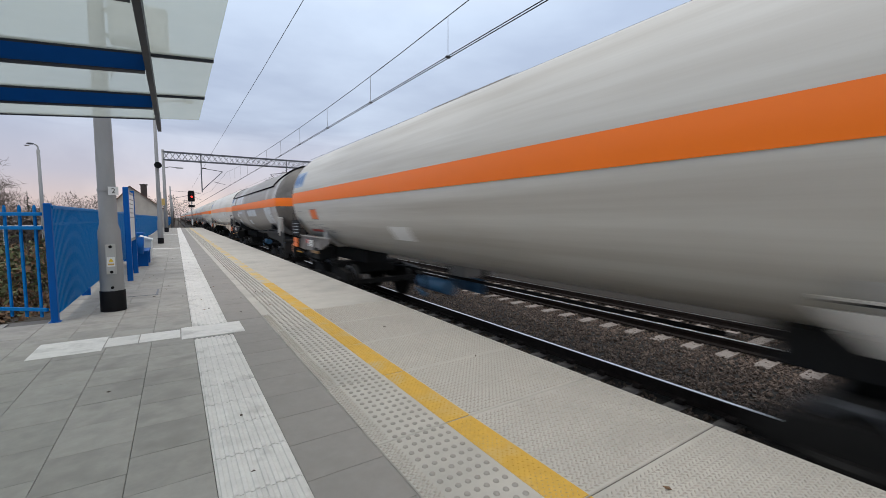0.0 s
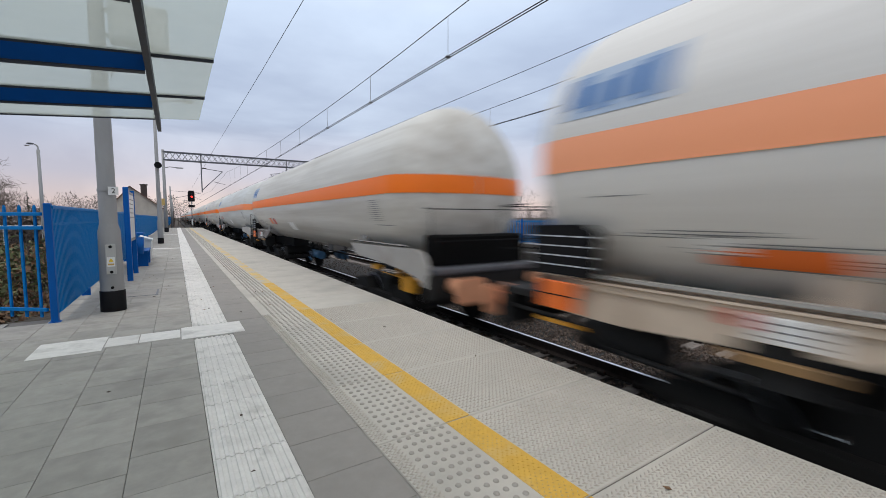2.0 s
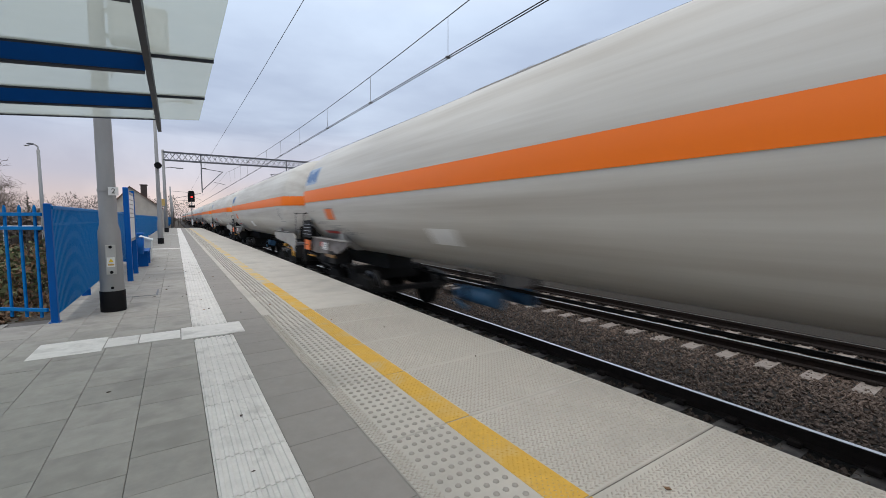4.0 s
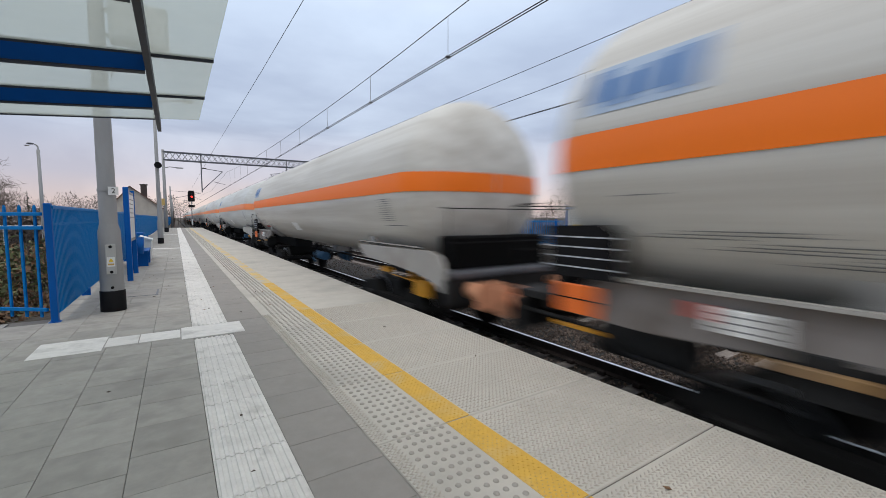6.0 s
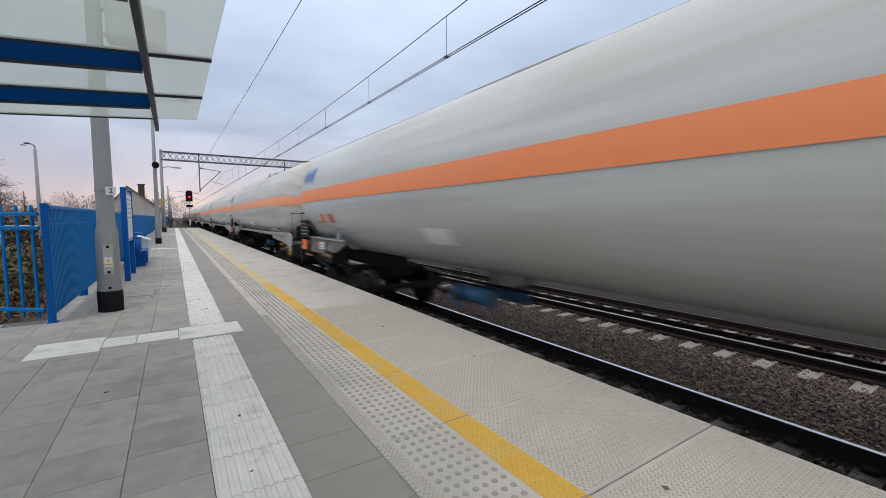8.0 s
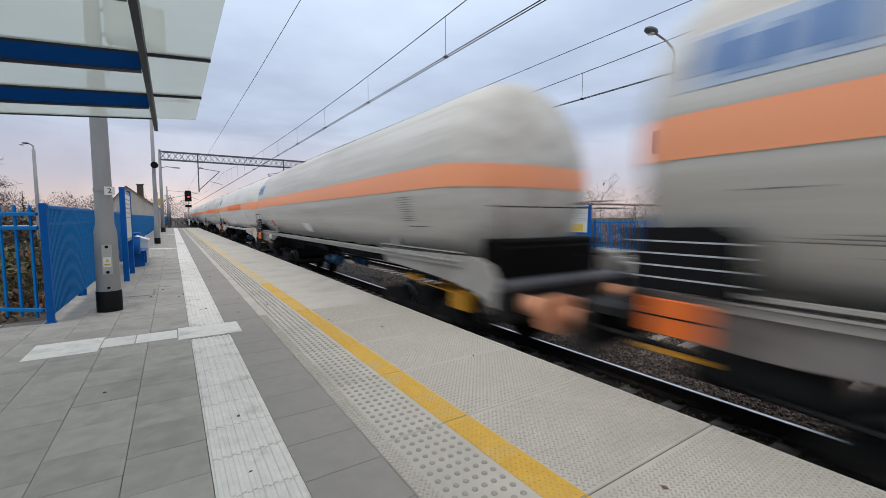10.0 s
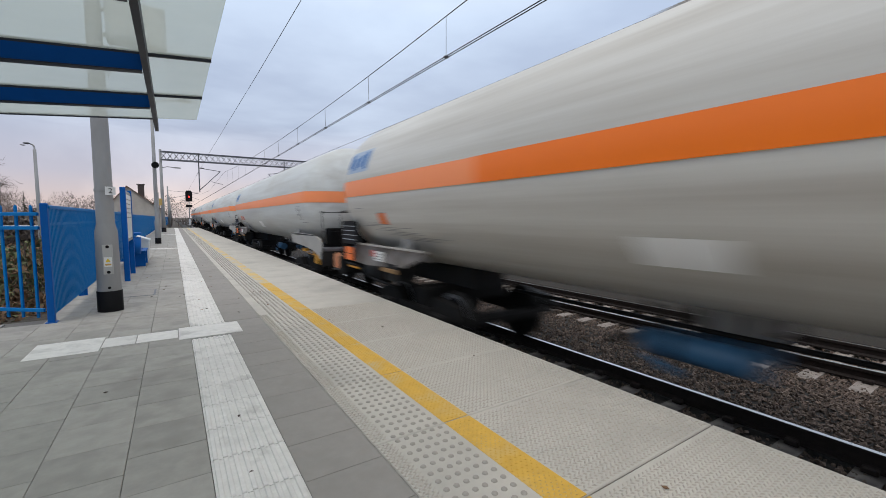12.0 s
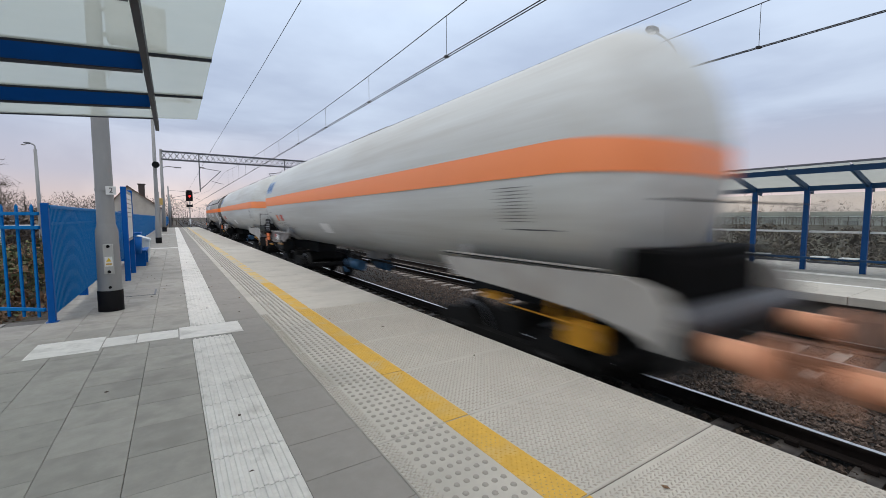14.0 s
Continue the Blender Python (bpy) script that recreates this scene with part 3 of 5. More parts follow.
def build_sheet_fence(y0, y1, x, label, step=2.28):
    f = empty("sheet_fence", x, y0, 0)
    tagged(f, label, "fence", "blue sheet fences")
    n = max(1, round((y1 - y0) / step))
    d = (y1 - y0) / n
    wave = []
    k = int(d / 0.075)
    for i in range(k):
        a = i * d / k
        w = d / k
        wave += [(a, 0), (a + 0.3 * w, 0), (a + 0.45 * w, 0.018), (a + 0.85 * w, 0.018)]
    wave.append((d, 0))
    v = [(0.02 + b, a, z) for z in (0.11, 1.5) for a, b in wave] + [(0.012 + b, a, z) for z in (0.11, 1.5) for a, b in wave]
    m = len(wave)
    fs = [(i, i + 1, m + i + 1, m + i) for i in range(m - 1)] + [(2 * m + i, 3 * m + i, 3 * m + i + 1, 2 * m + i + 1) for i in range(m - 1)]
    sheet = Shape().add(v, fs).mesh("sheet", BLUE_FENCE)
    rail = Shape().box(0.0, 0.05, 0, d, 1.5, 1.545, 0.006).box(0.0, 0.035, 0, d, 1.28, 1.32, 0.006).mesh("top_rail", BLUE_FENCE)
    post = Shape().box(-0.04, 0.035, -0.04, 0.04, 0, 1.57, 0.008).box(-0.06, 0.055, -0.06, 0.06, 0, 0.01).mesh("post", BLUE)
    slim_post = Shape().box(-0.06, 0.012, -0.03, 0.03, 0, 1.5, 0.006).box(0.0, 0.06, -0.02, 0.02, 0, 0.12).mesh("post", BLUE)
    for i in range(n + 1):
        piece("post", slim_post if 0 < i < n else post, 0, i * d, 0, f)
        if i < n:
            piece("sheet", sheet, 0, i * d, 0, f)
            piece("top_rail", rail, 0, i * d, 0, f)
    return f


def build_picket_fence(a, b, z, label, pitch=0.22, tall=1.55, high_rail=True):
    a, b = Vector((*a, z)), Vector((*b, z))
    ln = (b - a).length
    f = empty("picket_fence", *a, math.degrees(math.atan2(b.y - a.y, b.x - a.x)))
    tagged(f, label, "fence", "blue picket fences")
    me = Shape().box(-0.018, 0.018, -0.012, 0.012, 0.06, tall - 0.02, 0.004).box(-0.01, 0.01, -0.008, 0.008, tall - 0.02, tall, 0.003).mesh("picket", BLUE_FENCE)
    for i in range(int(ln / pitch)):
        piece("picket", me, (i + 0.6) * pitch, 0, 0, f)
    for zz in ((0.17, tall - 0.3, tall - 0.12) if high_rail else (0.17, tall - 0.12)):
        part("rail", Shape().box(0, ln, 0.013, 0.045, zz - 0.022, zz + 0.022, 0.005), BLUE_FENCE, f)
    pm = Shape().box(-0.04, 0.04, -0.04, 0.04, -0.3, tall + 0.02, 0.006).mesh("post", BLUE)
    k = max(1, round(ln / 2.4))
    for i in range(1, k + 1):
        piece("post", pm, i * ln / k, 0.06, 0, f)
    return f


def build_notice_board(x, y0, y1, z, label, poster_side=1, yellow=False):
    b = empty("notice_board", x, (y0 + y1) / 2, z)
    tagged(b, label, "notice board", "notice boards")
    h = (y1 - y0) / 2
    for y in (-h, h):
        part("post", Shape().box(-0.05, 0.05, y - 0.045, y + 0.045, 0, 2.04, 0.01), BLUE, b)
    frm = part("frame", Shape().box(-0.03, 0.03, -h + 0.045, h - 0.045, 0.85, 1.98, 0.008), BLUE if yellow else GALV, b)
    s = poster_side
    part("poster", Shape().box(min(0.031 * s, 0.036 * s), max(0.031 * s, 0.036 * s), -h + 0.09, h - 0.09, 0.92, 1.9), POSTER, frm, "printed white timetable sheet")
    for k in range(5):
        z0 = 1.78 - k * 0.1
        part("print_bar", Shape().box(min(0.0362 * s, 0.038 * s), max(0.0362 * s, 0.038 * s), -h + 0.16, h - 0.2 - 0.1 * (k % 2), z0, z0 + 0.02), GALV, frm)
    if yellow:
        part("yellow_sheet", Shape().box(min(0.0365 * s, 0.039 * s), max(0.0365 * s, 0.039 * s), -h + 0.3, h - 0.35, 0.95, 1.25), YELLOW, frm, "yellow departures sheet")
    return b


def build_bins():
    b = empty("litter_bin", -1.02, 13.9, 0)
    tagged(b, "blue steel litter bin on a post by the fence", "litter bin")
    part("post", Shape().box(-0.06, 0.0, -0.06, 0.06, 0, 1.05, 0.01), BLUE, b)
    part("bucket", Shape().turned([(0.0, 0.4), (0.12, 0.4), (0.14, 0.85), (0.125, 0.85), (0.11, 0.44)], "z", 20, at=(0.14, 0, 0)), BLUE, b)
    part("hood", Shape().box(-0.02, 0.28, -0.15, 0.15, 0.92, 0.98, 0.02), BLUE, b)
    b = empty("bench", -0.95, 15.0, 0)
    tagged(b, "blue steel bench beside the notice board", "bench")
    for k in range(3):
        part("slat", Shape().box(-0.1 + k * 0.13, 0.01 + k * 0.13, -0.7, 0.7, 0.42, 0.455, 0.008), BLUE, b)
    for k in range(2):
        part("back_slat", Shape().box(-0.2, -0.16, -0.7, 0.7, 0.58 + k * 0.16, 0.7 + k * 0.16, 0.008), BLUE, b)
    for y in (-0.55, 0.55):
        part("leg", Shape().box(-0.1, 0.25, y - 0.03, y + 0.03, 0, 0.42, 0.008).box(-0.19, -0.1, y - 0.03, y + 0.03, 0, 0.86, 0.008), BLUE, b)
    b = empty("grit_box", -0.78, 16.9, 0)
    tagged(b, "pale grey plastic grit box with a sloping lid", "grit box")
    part("body", Shape().prism([(-0.18, 0.0), (0.06, 0.0), (0.09, 0.62), (-0.22, 0.72)], -0.45, 0.45, "y"), PALE_BIN, b)
    part("lid", Shape().prism([(-0.24, 0.72), (0.11, 0.62), (0.11, 0.67), (-0.23, 0.79)], -0.48, 0.48, "y"), PALE_BIN, b, "pale blue-grey lid")
    m = empty("inspection_cover", -0.62, 9.3, 0)
    tagged(m, "square inspection cover set in the paving", "manhole cover")
    part("frame", Shape().box(-0.3, 0.3, -0.35, 0.35, -0.02, 0.003), STEEL_GREY, m)
    part("cover", Shape().box(-0.27, 0.27, -0.32, 0.32, -0.02, 0.0055, 0.002), PAVER, m)


def build_gantry(y, x0, x1, label, detail=True, top=7.85):
    g = empty("catenary_gantry", x0, y, 0)
    tagged(g, label, "catenary gantry", "catenary gantries")
    w = x1 - x0
    for x in (0, w):
        m = part("mast", Shape().tube((x, 0, -1.25), (x, 0, top), 0.17, 0.11, 14), GALV, g)
        part("mast_foot", Shape().tube((x, 0, -1.26), (x, 0, 0.42), 0.2, 0.19, 14), BLACK, m, "black painted foot")
    for z in (top - 0.2, top - 0.95):
        for yy in (-0.3, 0.3):
            part("chord", Shape().beam((0, yy, z), (w, yy, z), 0.09, 0.09), STEEL_GREY, g)
    n = int(w / 0.5)
    me = Shape()
    d = w / n
    for yy in (-0.3, 0.3):
        me.beam((0, yy, -0.95), (d, yy, -0.2), 0.028, 0.028).beam((0, yy, -0.2), (d, yy, -0.95), 0.028, 0.028)
    me.beam((0, -0.3, -0.2), (0, 0.3, -0.2), 0.04, 0.04).beam((0, -0.3, -0.95), (0, 0.3, -0.95), 0.04, 0.04)
    me = me.mesh("lattice", STEEL_GREY)
    for i in range(n):
        piece("lattice", me, i * d, 0, top, g)
    for x, tip in ((2.37 - x0, TRACK_A - 0.4 - x0), (10.5 - x0, TRACK_B - 0.2 - x0)):
        dr = part("drop_post", Shape().beam((x, 0, top - 0.1), (x, 0, 3.9), 0.1, 0.1), STEEL_GREY, g)
        s = Shape().tube((x, 0, 4.1), (tip, 0, 6.05), 0.035, 0.035, 8).tube((x, 0, 6.3), (tip, 0, 6.05), 0.03, 0.03, 8)
        s.tube((x + 0.55 * (tip - x), 0, 5.0), (tip + 0.2, 0, 4.75), 0.022, 0.022, 8)
        part("cantilever", s, STEEL_GREY, dr)
        part("insulator", Shape().turned([(0.03, -0.2), (0.07, -0.12), (0.03, -0.08), (0.07, 0.0), (0.03, 0.05), (0.07, 0.12), (0.03, 0.2)], "x", 10, at=(x + 0.25 * (1 if tip > x else -1), 0, 6.29)), BRICK_DARK, dr)
    if detail:
        part("lamp_arm", Shape().path([(0, 0, 6.1), (0.5, 0, 6.25), (1.15, 0, 6.2)], 0.035, 8).box(1.0, 1.6, -0.1, 0.1, 6.14, 6.24, 0.03), GALV, g)
    return g


def build_mast(x, y, way, track):
    m = empty("catenary_mast", x, y, -1.25)
    tagged(m, "distant grey catenary mast with a bracket arm", "catenary mast", "distant catenary masts")
    part("mast", Shape().tube((0, 0, 0), (0, 0, 8.4), 0.17, 0.1, 10), GALV, m)
    reach = abs(track - x) - 0.3
    s = Shape().tube((0, 0, 6.1), (way * reach, 0, 7.3), 0.04, 0.04, 6).tube((0, 0, 7.6), (way * reach, 0, 7.3), 0.03, 0.03, 6)
    s.tube((way * reach * 0.6, 0, 6.9), (way * reach, 0, 6.0), 0.025, 0.025, 6)
    part("bracket", s, STEEL_GREY, m)


def build_wires():
    """Contact wires, catenaries and droppers over both tracks."""
    for axis, cz, mz, double, phase, name in ((TRACK_A, 4.54, 5.22, True, 7.0, "near"), (TRACK_B, 4.46, 5.02, True, 3.36, "far")):
        w = empty("catenary", axis, 0, 0)
        tagged(w, "thin overhead contact wires with droppers over the " + name + " track", "overhead line", "overhead lines")
        for dx in ((-0.03, 0.03) if double else (0,)):
            part("contact_wire", Shape().tube((dx, -30, cz), (dx, 48, cz), 0.009, 0.009, 6).tube((dx, 48, cz), (dx - 0.3, 400, cz + 0.1), 0.012, 0.012, 6), WIRE, w)
        pts = []
        for k in range(-30, 49, 3):
            q = k - 14.5
            pts.append((0, k, mz + (0.00074 if q > 0 else 0.0017) * q * q))
        pts += [(0, 70, mz + 0.1), (0, 96, mz + 0.7), (0, 140, mz), (0, 400, mz + 0.4)]
        part("messenger_wire", Shape().path(pts, 0.009, 6), WIRE, w)
        y = phase - 7 * 3.85
        while y < 46:
            top = np.interp(y, [p[1] for p in pts], [p[2] for p in pts])
            part("dropper", Shape().tube((0, y, cz), (0, y, top), 0.005, 0.005, 5).box(-0.045, 0.045, y - 0.03, y + 0.03, cz - 0.015, cz + 0.02), WIRE, w)
            y += 3.85
    for x, z, z1, name in ((3.42, 7.75, 8.0, "feeder_wire"), (11.9, 7.2, 7.3, "return_wire")):
        w = new(name, Shape().path([(x, -30, z), (x, 20, z), (x, 48, z1), (x, 300, z1)], 0.011, 6).mesh(name, WIRE))
        tagged(w, "single overhead wire strung along the railway", "overhead line", "overhead lines")


def build_signal():
    s = empty("railway_signal", 2.05, 70, -1.25)
    tagged(s, "railway colour-light signal on a mast showing red", "railway signal")
    part("mast", Shape().tube((0, 0, 0), (0, 0, 6.4), 0.07, 0.06, 10), GALV, s)
    hd = part("signal_head", Shape().prism([(-0.42, 4.95), (0.42, 4.95), (0.42, 6.2), (0.3, 6.5), (-0.3, 6.5), (-0.42, 6.2)], -0.12, 0.12, "y"), BLACK, s, "black signal backboard")
    for k, z in enumerate((5.2, 5.62, 6.05)):
        part("hood", Shape().turned([(0.15, -0.3), (0.15, -0.12)], "y", 14, 0.2, math.pi - 0.2, at=(0.05, 0, z)), BLACK, hd)
        part("lens", Shape().turned([(0.0, -0.15), (0.1, -0.145), (0.12, -0.125)], "y", 16, at=(0.05, 0, z)), RED_LAMP if k == 1 else WINDOW, hd, "glowing red lens" if k == 1 else "")
    part("lower_board", Shape().box(-0.4, 0.4, -0.08, 0.08, 4.1, 4.45, 0.04), BLACK, s)
    part("mast_label", Shape().box(-0.1, 0.1, -0.1, -0.08, 1.6, 2.4), WHITE, s)
    y = empty("yellow_sign", -0.98, 44.0, 0)
    tagged(y, "small yellow notice plate on a thin post", "sign")
    part("post", Shape().tube((0, 0, 0), (0, 0, 3.6), 0.03, 0.03, 8), GALV, y)
    part("plate", Shape().box(-0.26, 0.26, -0.02, 0.02, 2.45, 3.05, 0.01), GEAR_AMBER, y)


# ---- the opposite platform ----
def build_far_shelter():
    z0 = FAR_Z
    sh = empty("platform_shelter", 15.45, 3.0, z0)
    tagged(sh, "blue steel shelter with sloping milky glass roof and bench", "shelter")
    posts = [6.9, 5.6, 4.32, 3.05, 1.78, 0.5]

    def rz(x):
        return 2.84 + (x - 13.6) * -0.21 - 0.0

    def bar(xa, xb, y, w, h, dz):
        return Shape().beam((xa - 15.45, y - 3, rz(xa) + dz), (xb - 15.45, y - 3, rz(xb) + dz), w, h)

    for y in posts:
        part("post", Shape().box(-0.06, 0.06, y - 3.06, y - 2.94, 0, 2.4, 0.008), BLUE_POST, sh)
        part("roof_beam", bar(13.75, 15.9, y, 0.06, 0.14, -0.08), BLUE_FRAME, sh)
    for a, b in zip(posts, posts[1:]):
        v = []
        for d in (0.0, 0.01):
            v += [(x - 15.45, y - 3, rz(x) + d) for x, y in ((13.55, b + 0.02), (16.0, b + 0.02), (16.0, a - 0.02), (13.55, a - 0.02))]
        part("roof_panel", Shape().add(v, [(3, 2, 1, 0), (4, 5, 6, 7), (0, 1, 5, 4), (1, 2, 6, 5), (2, 3, 7, 6), (3, 0, 4, 7)]), GLASS, sh, "milky safety glass pane")
        part("wall_pane", Shape().box(0.08, 0.09, b - 2.93, a - 3.07, 0.25, 2.2), CLEAR, sh)
        part("white_band", Shape().box(0.07, 0.078, b - 2.93, a - 3.07, 1.08, 1.14), WHITE, sh)
        part("frost_band", Shape().box(0.07, 0.078, b - 2.93, a - 3.07, 1.55, 1.68), GLASS, sh)
        part("bottom_rail", Shape().box(0.05, 0.11, b - 2.93, a - 3.07, 0.2, 0.26), STEEL_GREY, sh)
    part("front_beam", Shape().beam((13.75 - 15.45, -2.6, rz(13.75) - 0.1), (13.75 - 15.45, 4.1, rz(13.75) - 0.1), 0.07, 0.14), BLUE_FRAME, sh)
    part("back_beam", Shape().beam((0, -2.6, rz(15.45) - 0.1), (0, 4.1, rz(15.45) - 0.1), 0.08, 0.14), BLUE_FRAME, sh)
    part("roof_edge", Shape().beam((13.55 - 15.45, -2.6, rz(13.55)), (13.55 - 15.45, 4.1, rz(13.55)), 0.03, 0.05), STEEL_GREY, sh)
    b = empty("bench", 15.1, 3.6, z0)
    tagged(b, "wall bench with small pale seats on a dark rail", "bench")
    part("rail", Shape().box(-0.03, 0.03, -2.0, 2.4, 0.34, 0.4, 0.008), BLUE_FRAME, b)
    for y in (2.1, 1.6, 0.25, -0.35, -1.6):
        part("seat", Shape().box(-0.2, 0.16, y - 0.18, y + 0.18, 0.405, 0.43, 0.012), WHITE, b)
    for y in (-1.7, 2.28):
        part("leg", Shape().box(-0.025, 0.025, y - 0.025, y + 0.025, 0, 0.34), BLUE_FRAME, b)


# ---- plants and distance ----
def branches(s, rng, start, way, length, radius, depth, tips, spread=0.7, twist=0.35):
    """A limb that bends and forks."""
    p, d = Vector(start), Vector(way).normalized()
    k = 3
    r = radius
    for i in range(k):
        d = (d + Vector(rng.normal(0, twist * 0.5, 3)) + Vector((0, 0, 0.05))).normalized()
        q = p + d * length / k
        r2 = r * 0.86
        s.tube(p, q, r, r2, 6 if depth > 1 else 4, False)
        if depth > 0 and i >= 0:
            for _ in range(1 if i < k - 1 else 2):
                side = Vector(rng.normal(0, 1, 3))
                side = (side - d * side.dot(d)).normalized()
                branches(s, rng, q, d + side * spread * rng.uniform(0.7, 1.3), length * rng.uniform(0.6, 0.8), r2 * 0.62, depth - 1, tips, spread, twist)
        p, r = q, r2
    if depth == 0:
        tips.append(p)


def build_tree(name, x, y, z, height, seed, label, lean=(0, 0, 1), depth=4, leaves=0, trunk=0.03, leaf_size=0.05):
    rng = np.random.default_rng(seed)
    t = empty(name, x, y, z)
    tagged(t, label, "tree" if height > 3.2 else "shrub", "bare trees")
    s, tips = Shape(), []
    branches(s, rng, (0, 0, -0.05), lean, height * 0.42, height * trunk, depth, tips, 0.6)
    part("trunk", s, BARK, t)
    q = Shape()
    for p in tips:
        for _ in range(2):
            d = Vector(rng.normal(0, 1, 3)).normalized() * height * 0.06
            q.tube(p, p + d, height * 0.0012 + 0.002, 0.001, 3, False)
        if rng.uniform() < leaves:
            d = Vector(rng.normal(0, leaf_size, 3))
            a, b = Vector(rng.normal(0, leaf_size, 3)), Vector(rng.normal(0, leaf_size, 3))
            q.slot = 1
            q.add([p + d, p + d + a, p + d + a + b, p + d + b], [(0, 1, 2, 3)])
            q.slot = 0
    part("crown", q, [BARK if height > 5 else TWIG, LITTER], t)
    return t


def build_hedge(name, x0, x1, y0, y1, z, top, seed, label, count=4200, size=0.055, dry=False, clumps=40, brown=0.35):
    """A rough mass of stems with leaves of two ages."""
    rng = np.random.default_rng(seed)
    s = Shape()
    lumps = [(rng.uniform(x0, x1), rng.uniform(y0, y1), rng.uniform(0.8, 1.05), rng.uniform(0.4, 0.9)) for _ in range(clumps)]
    for i in range(count):
        lx, ly, lh, lr = lumps[int(rng.integers(len(lumps)))]
        a, rr = rng.uniform(0, 6.28), lr * math.sqrt(rng.uniform())
        h = (top - z) * lh * math.sqrt(max(1 - (rr / lr) ** 2 * 0.7, 0)) * rng.uniform(0.1, 1) ** 0.5
        p = Vector((lx + rr * math.cos(a), ly + rr * math.sin(a), z + h))
        u, w = Vector(rng.normal(0, size, 3)), Vector(rng.normal(0, size, 3))
        s.slot = 1 if rng.uniform() < brown else 0
        s.add([p - u, p + w, p + u, p - w * 0.8], [(0, 1, 2, 3)])
    s.slot = 2
    for lx, ly, lh, lr in lumps:
        for _ in range(5):
            a = rng.uniform(0, 6.28)
            s.tube((lx, ly, z), (lx + lr * 0.7 * math.cos(a), ly + lr * 0.7 * math.sin(a), z + (top - z) * lh), 0.012, 0.004, 4, False)
    return tagged(new(name, s.mesh(name, TWIG if dry else LEAF, DRY_STEM if dry else LITTER, BARK)), label, "hedge", kind="stuff")


def build_conifer(x, y, z, height):
    """A small garden spruce: whorls of drooping needle sprays round a stem."""
    rng = np.random.default_rng(51)
    t = empty("spruce", x, y, z)
    tagged(t, "small dark green spruce among the gardens", "tree")
    part("trunk", Shape().tube((0, 0, 0), (0, 0, height * 0.96), 0.09, 0.012, 8), BARK, t)
    s = Shape()
    for k in range(34):
        f = k / 33
        h, reach = height * (0.12 + 0.86 * f), height * 0.24 * (1 - f) + 0.08
        for j in range(9):
            a = rng.uniform(0, 6.28)
            d = Vector((math.cos(a), math.sin(a), rng.uniform(-0.35, -0.05))) * reach * rng.uniform(0.6, 1.1)
            w = Vector((-math.sin(a), math.cos(a), 0)) * reach * rng.uniform(0.12, 0.25)
            p = Vector((0, 0, h + rng.uniform(-0.05, 0.05)))
            s.add([p, p + d * 0.55 + w, p + d, p + d * 0.55 - w], [(0, 1, 2, 3)])
    part("crown", s, NEEDLES, t)


def build_woods(name, pts, seed, label, count, size, loose=1.2):
    """A far belt of bare trees: upright twigs in uneven crowns."""
    rng = np.random.default_rng(seed)
    s = Shape()
    for _ in range(count):
        i = int(rng.integers(len(pts) - 1))
        f = rng.uniform()
        a, b = Vector(pts[i]), Vector(pts[i + 1])
        c = a.lerp(b, f) + Vector((*rng.normal(0, size * loose, 2), 0))
        h = size * rng.uniform(0.5, 1.0)
        s.slot = 0
        s.tube(c, c + Vector((0, 0, h * 0.5)), size * 0.009, size * 0.005, 4, False)
        for _ in range(95):
            rr = 0.24 * rng.uniform() ** 0.6
            aa = rng.uniform(0, 6.28)
            hz = rng.uniform(0.12, 0.95)
            rr *= math.sqrt(max(0.05, 1 - (2 * hz - 0.95) ** 2))
            p = c + Vector((rr * math.cos(aa) * h, rr * math.sin(aa) * h, h * hz))
            d = Vector((rng.normal(0, 0.7), rng.normal(0, 0.7), 0.8)).normalized() * h * rng.uniform(0.04, 0.11)
            w = Vector((rng.normal(0, 1), rng.normal(0, 1), 0)).normalized() * h * rng.uniform(0.004, 0.012)
            s.slot = 1
            s.add([p - w, p + w, p + d], [(0, 1, 2)])
    return tagged(new(name, s.mesh(name, BARK, TWIG)), label, "woodland", kind="stuff")


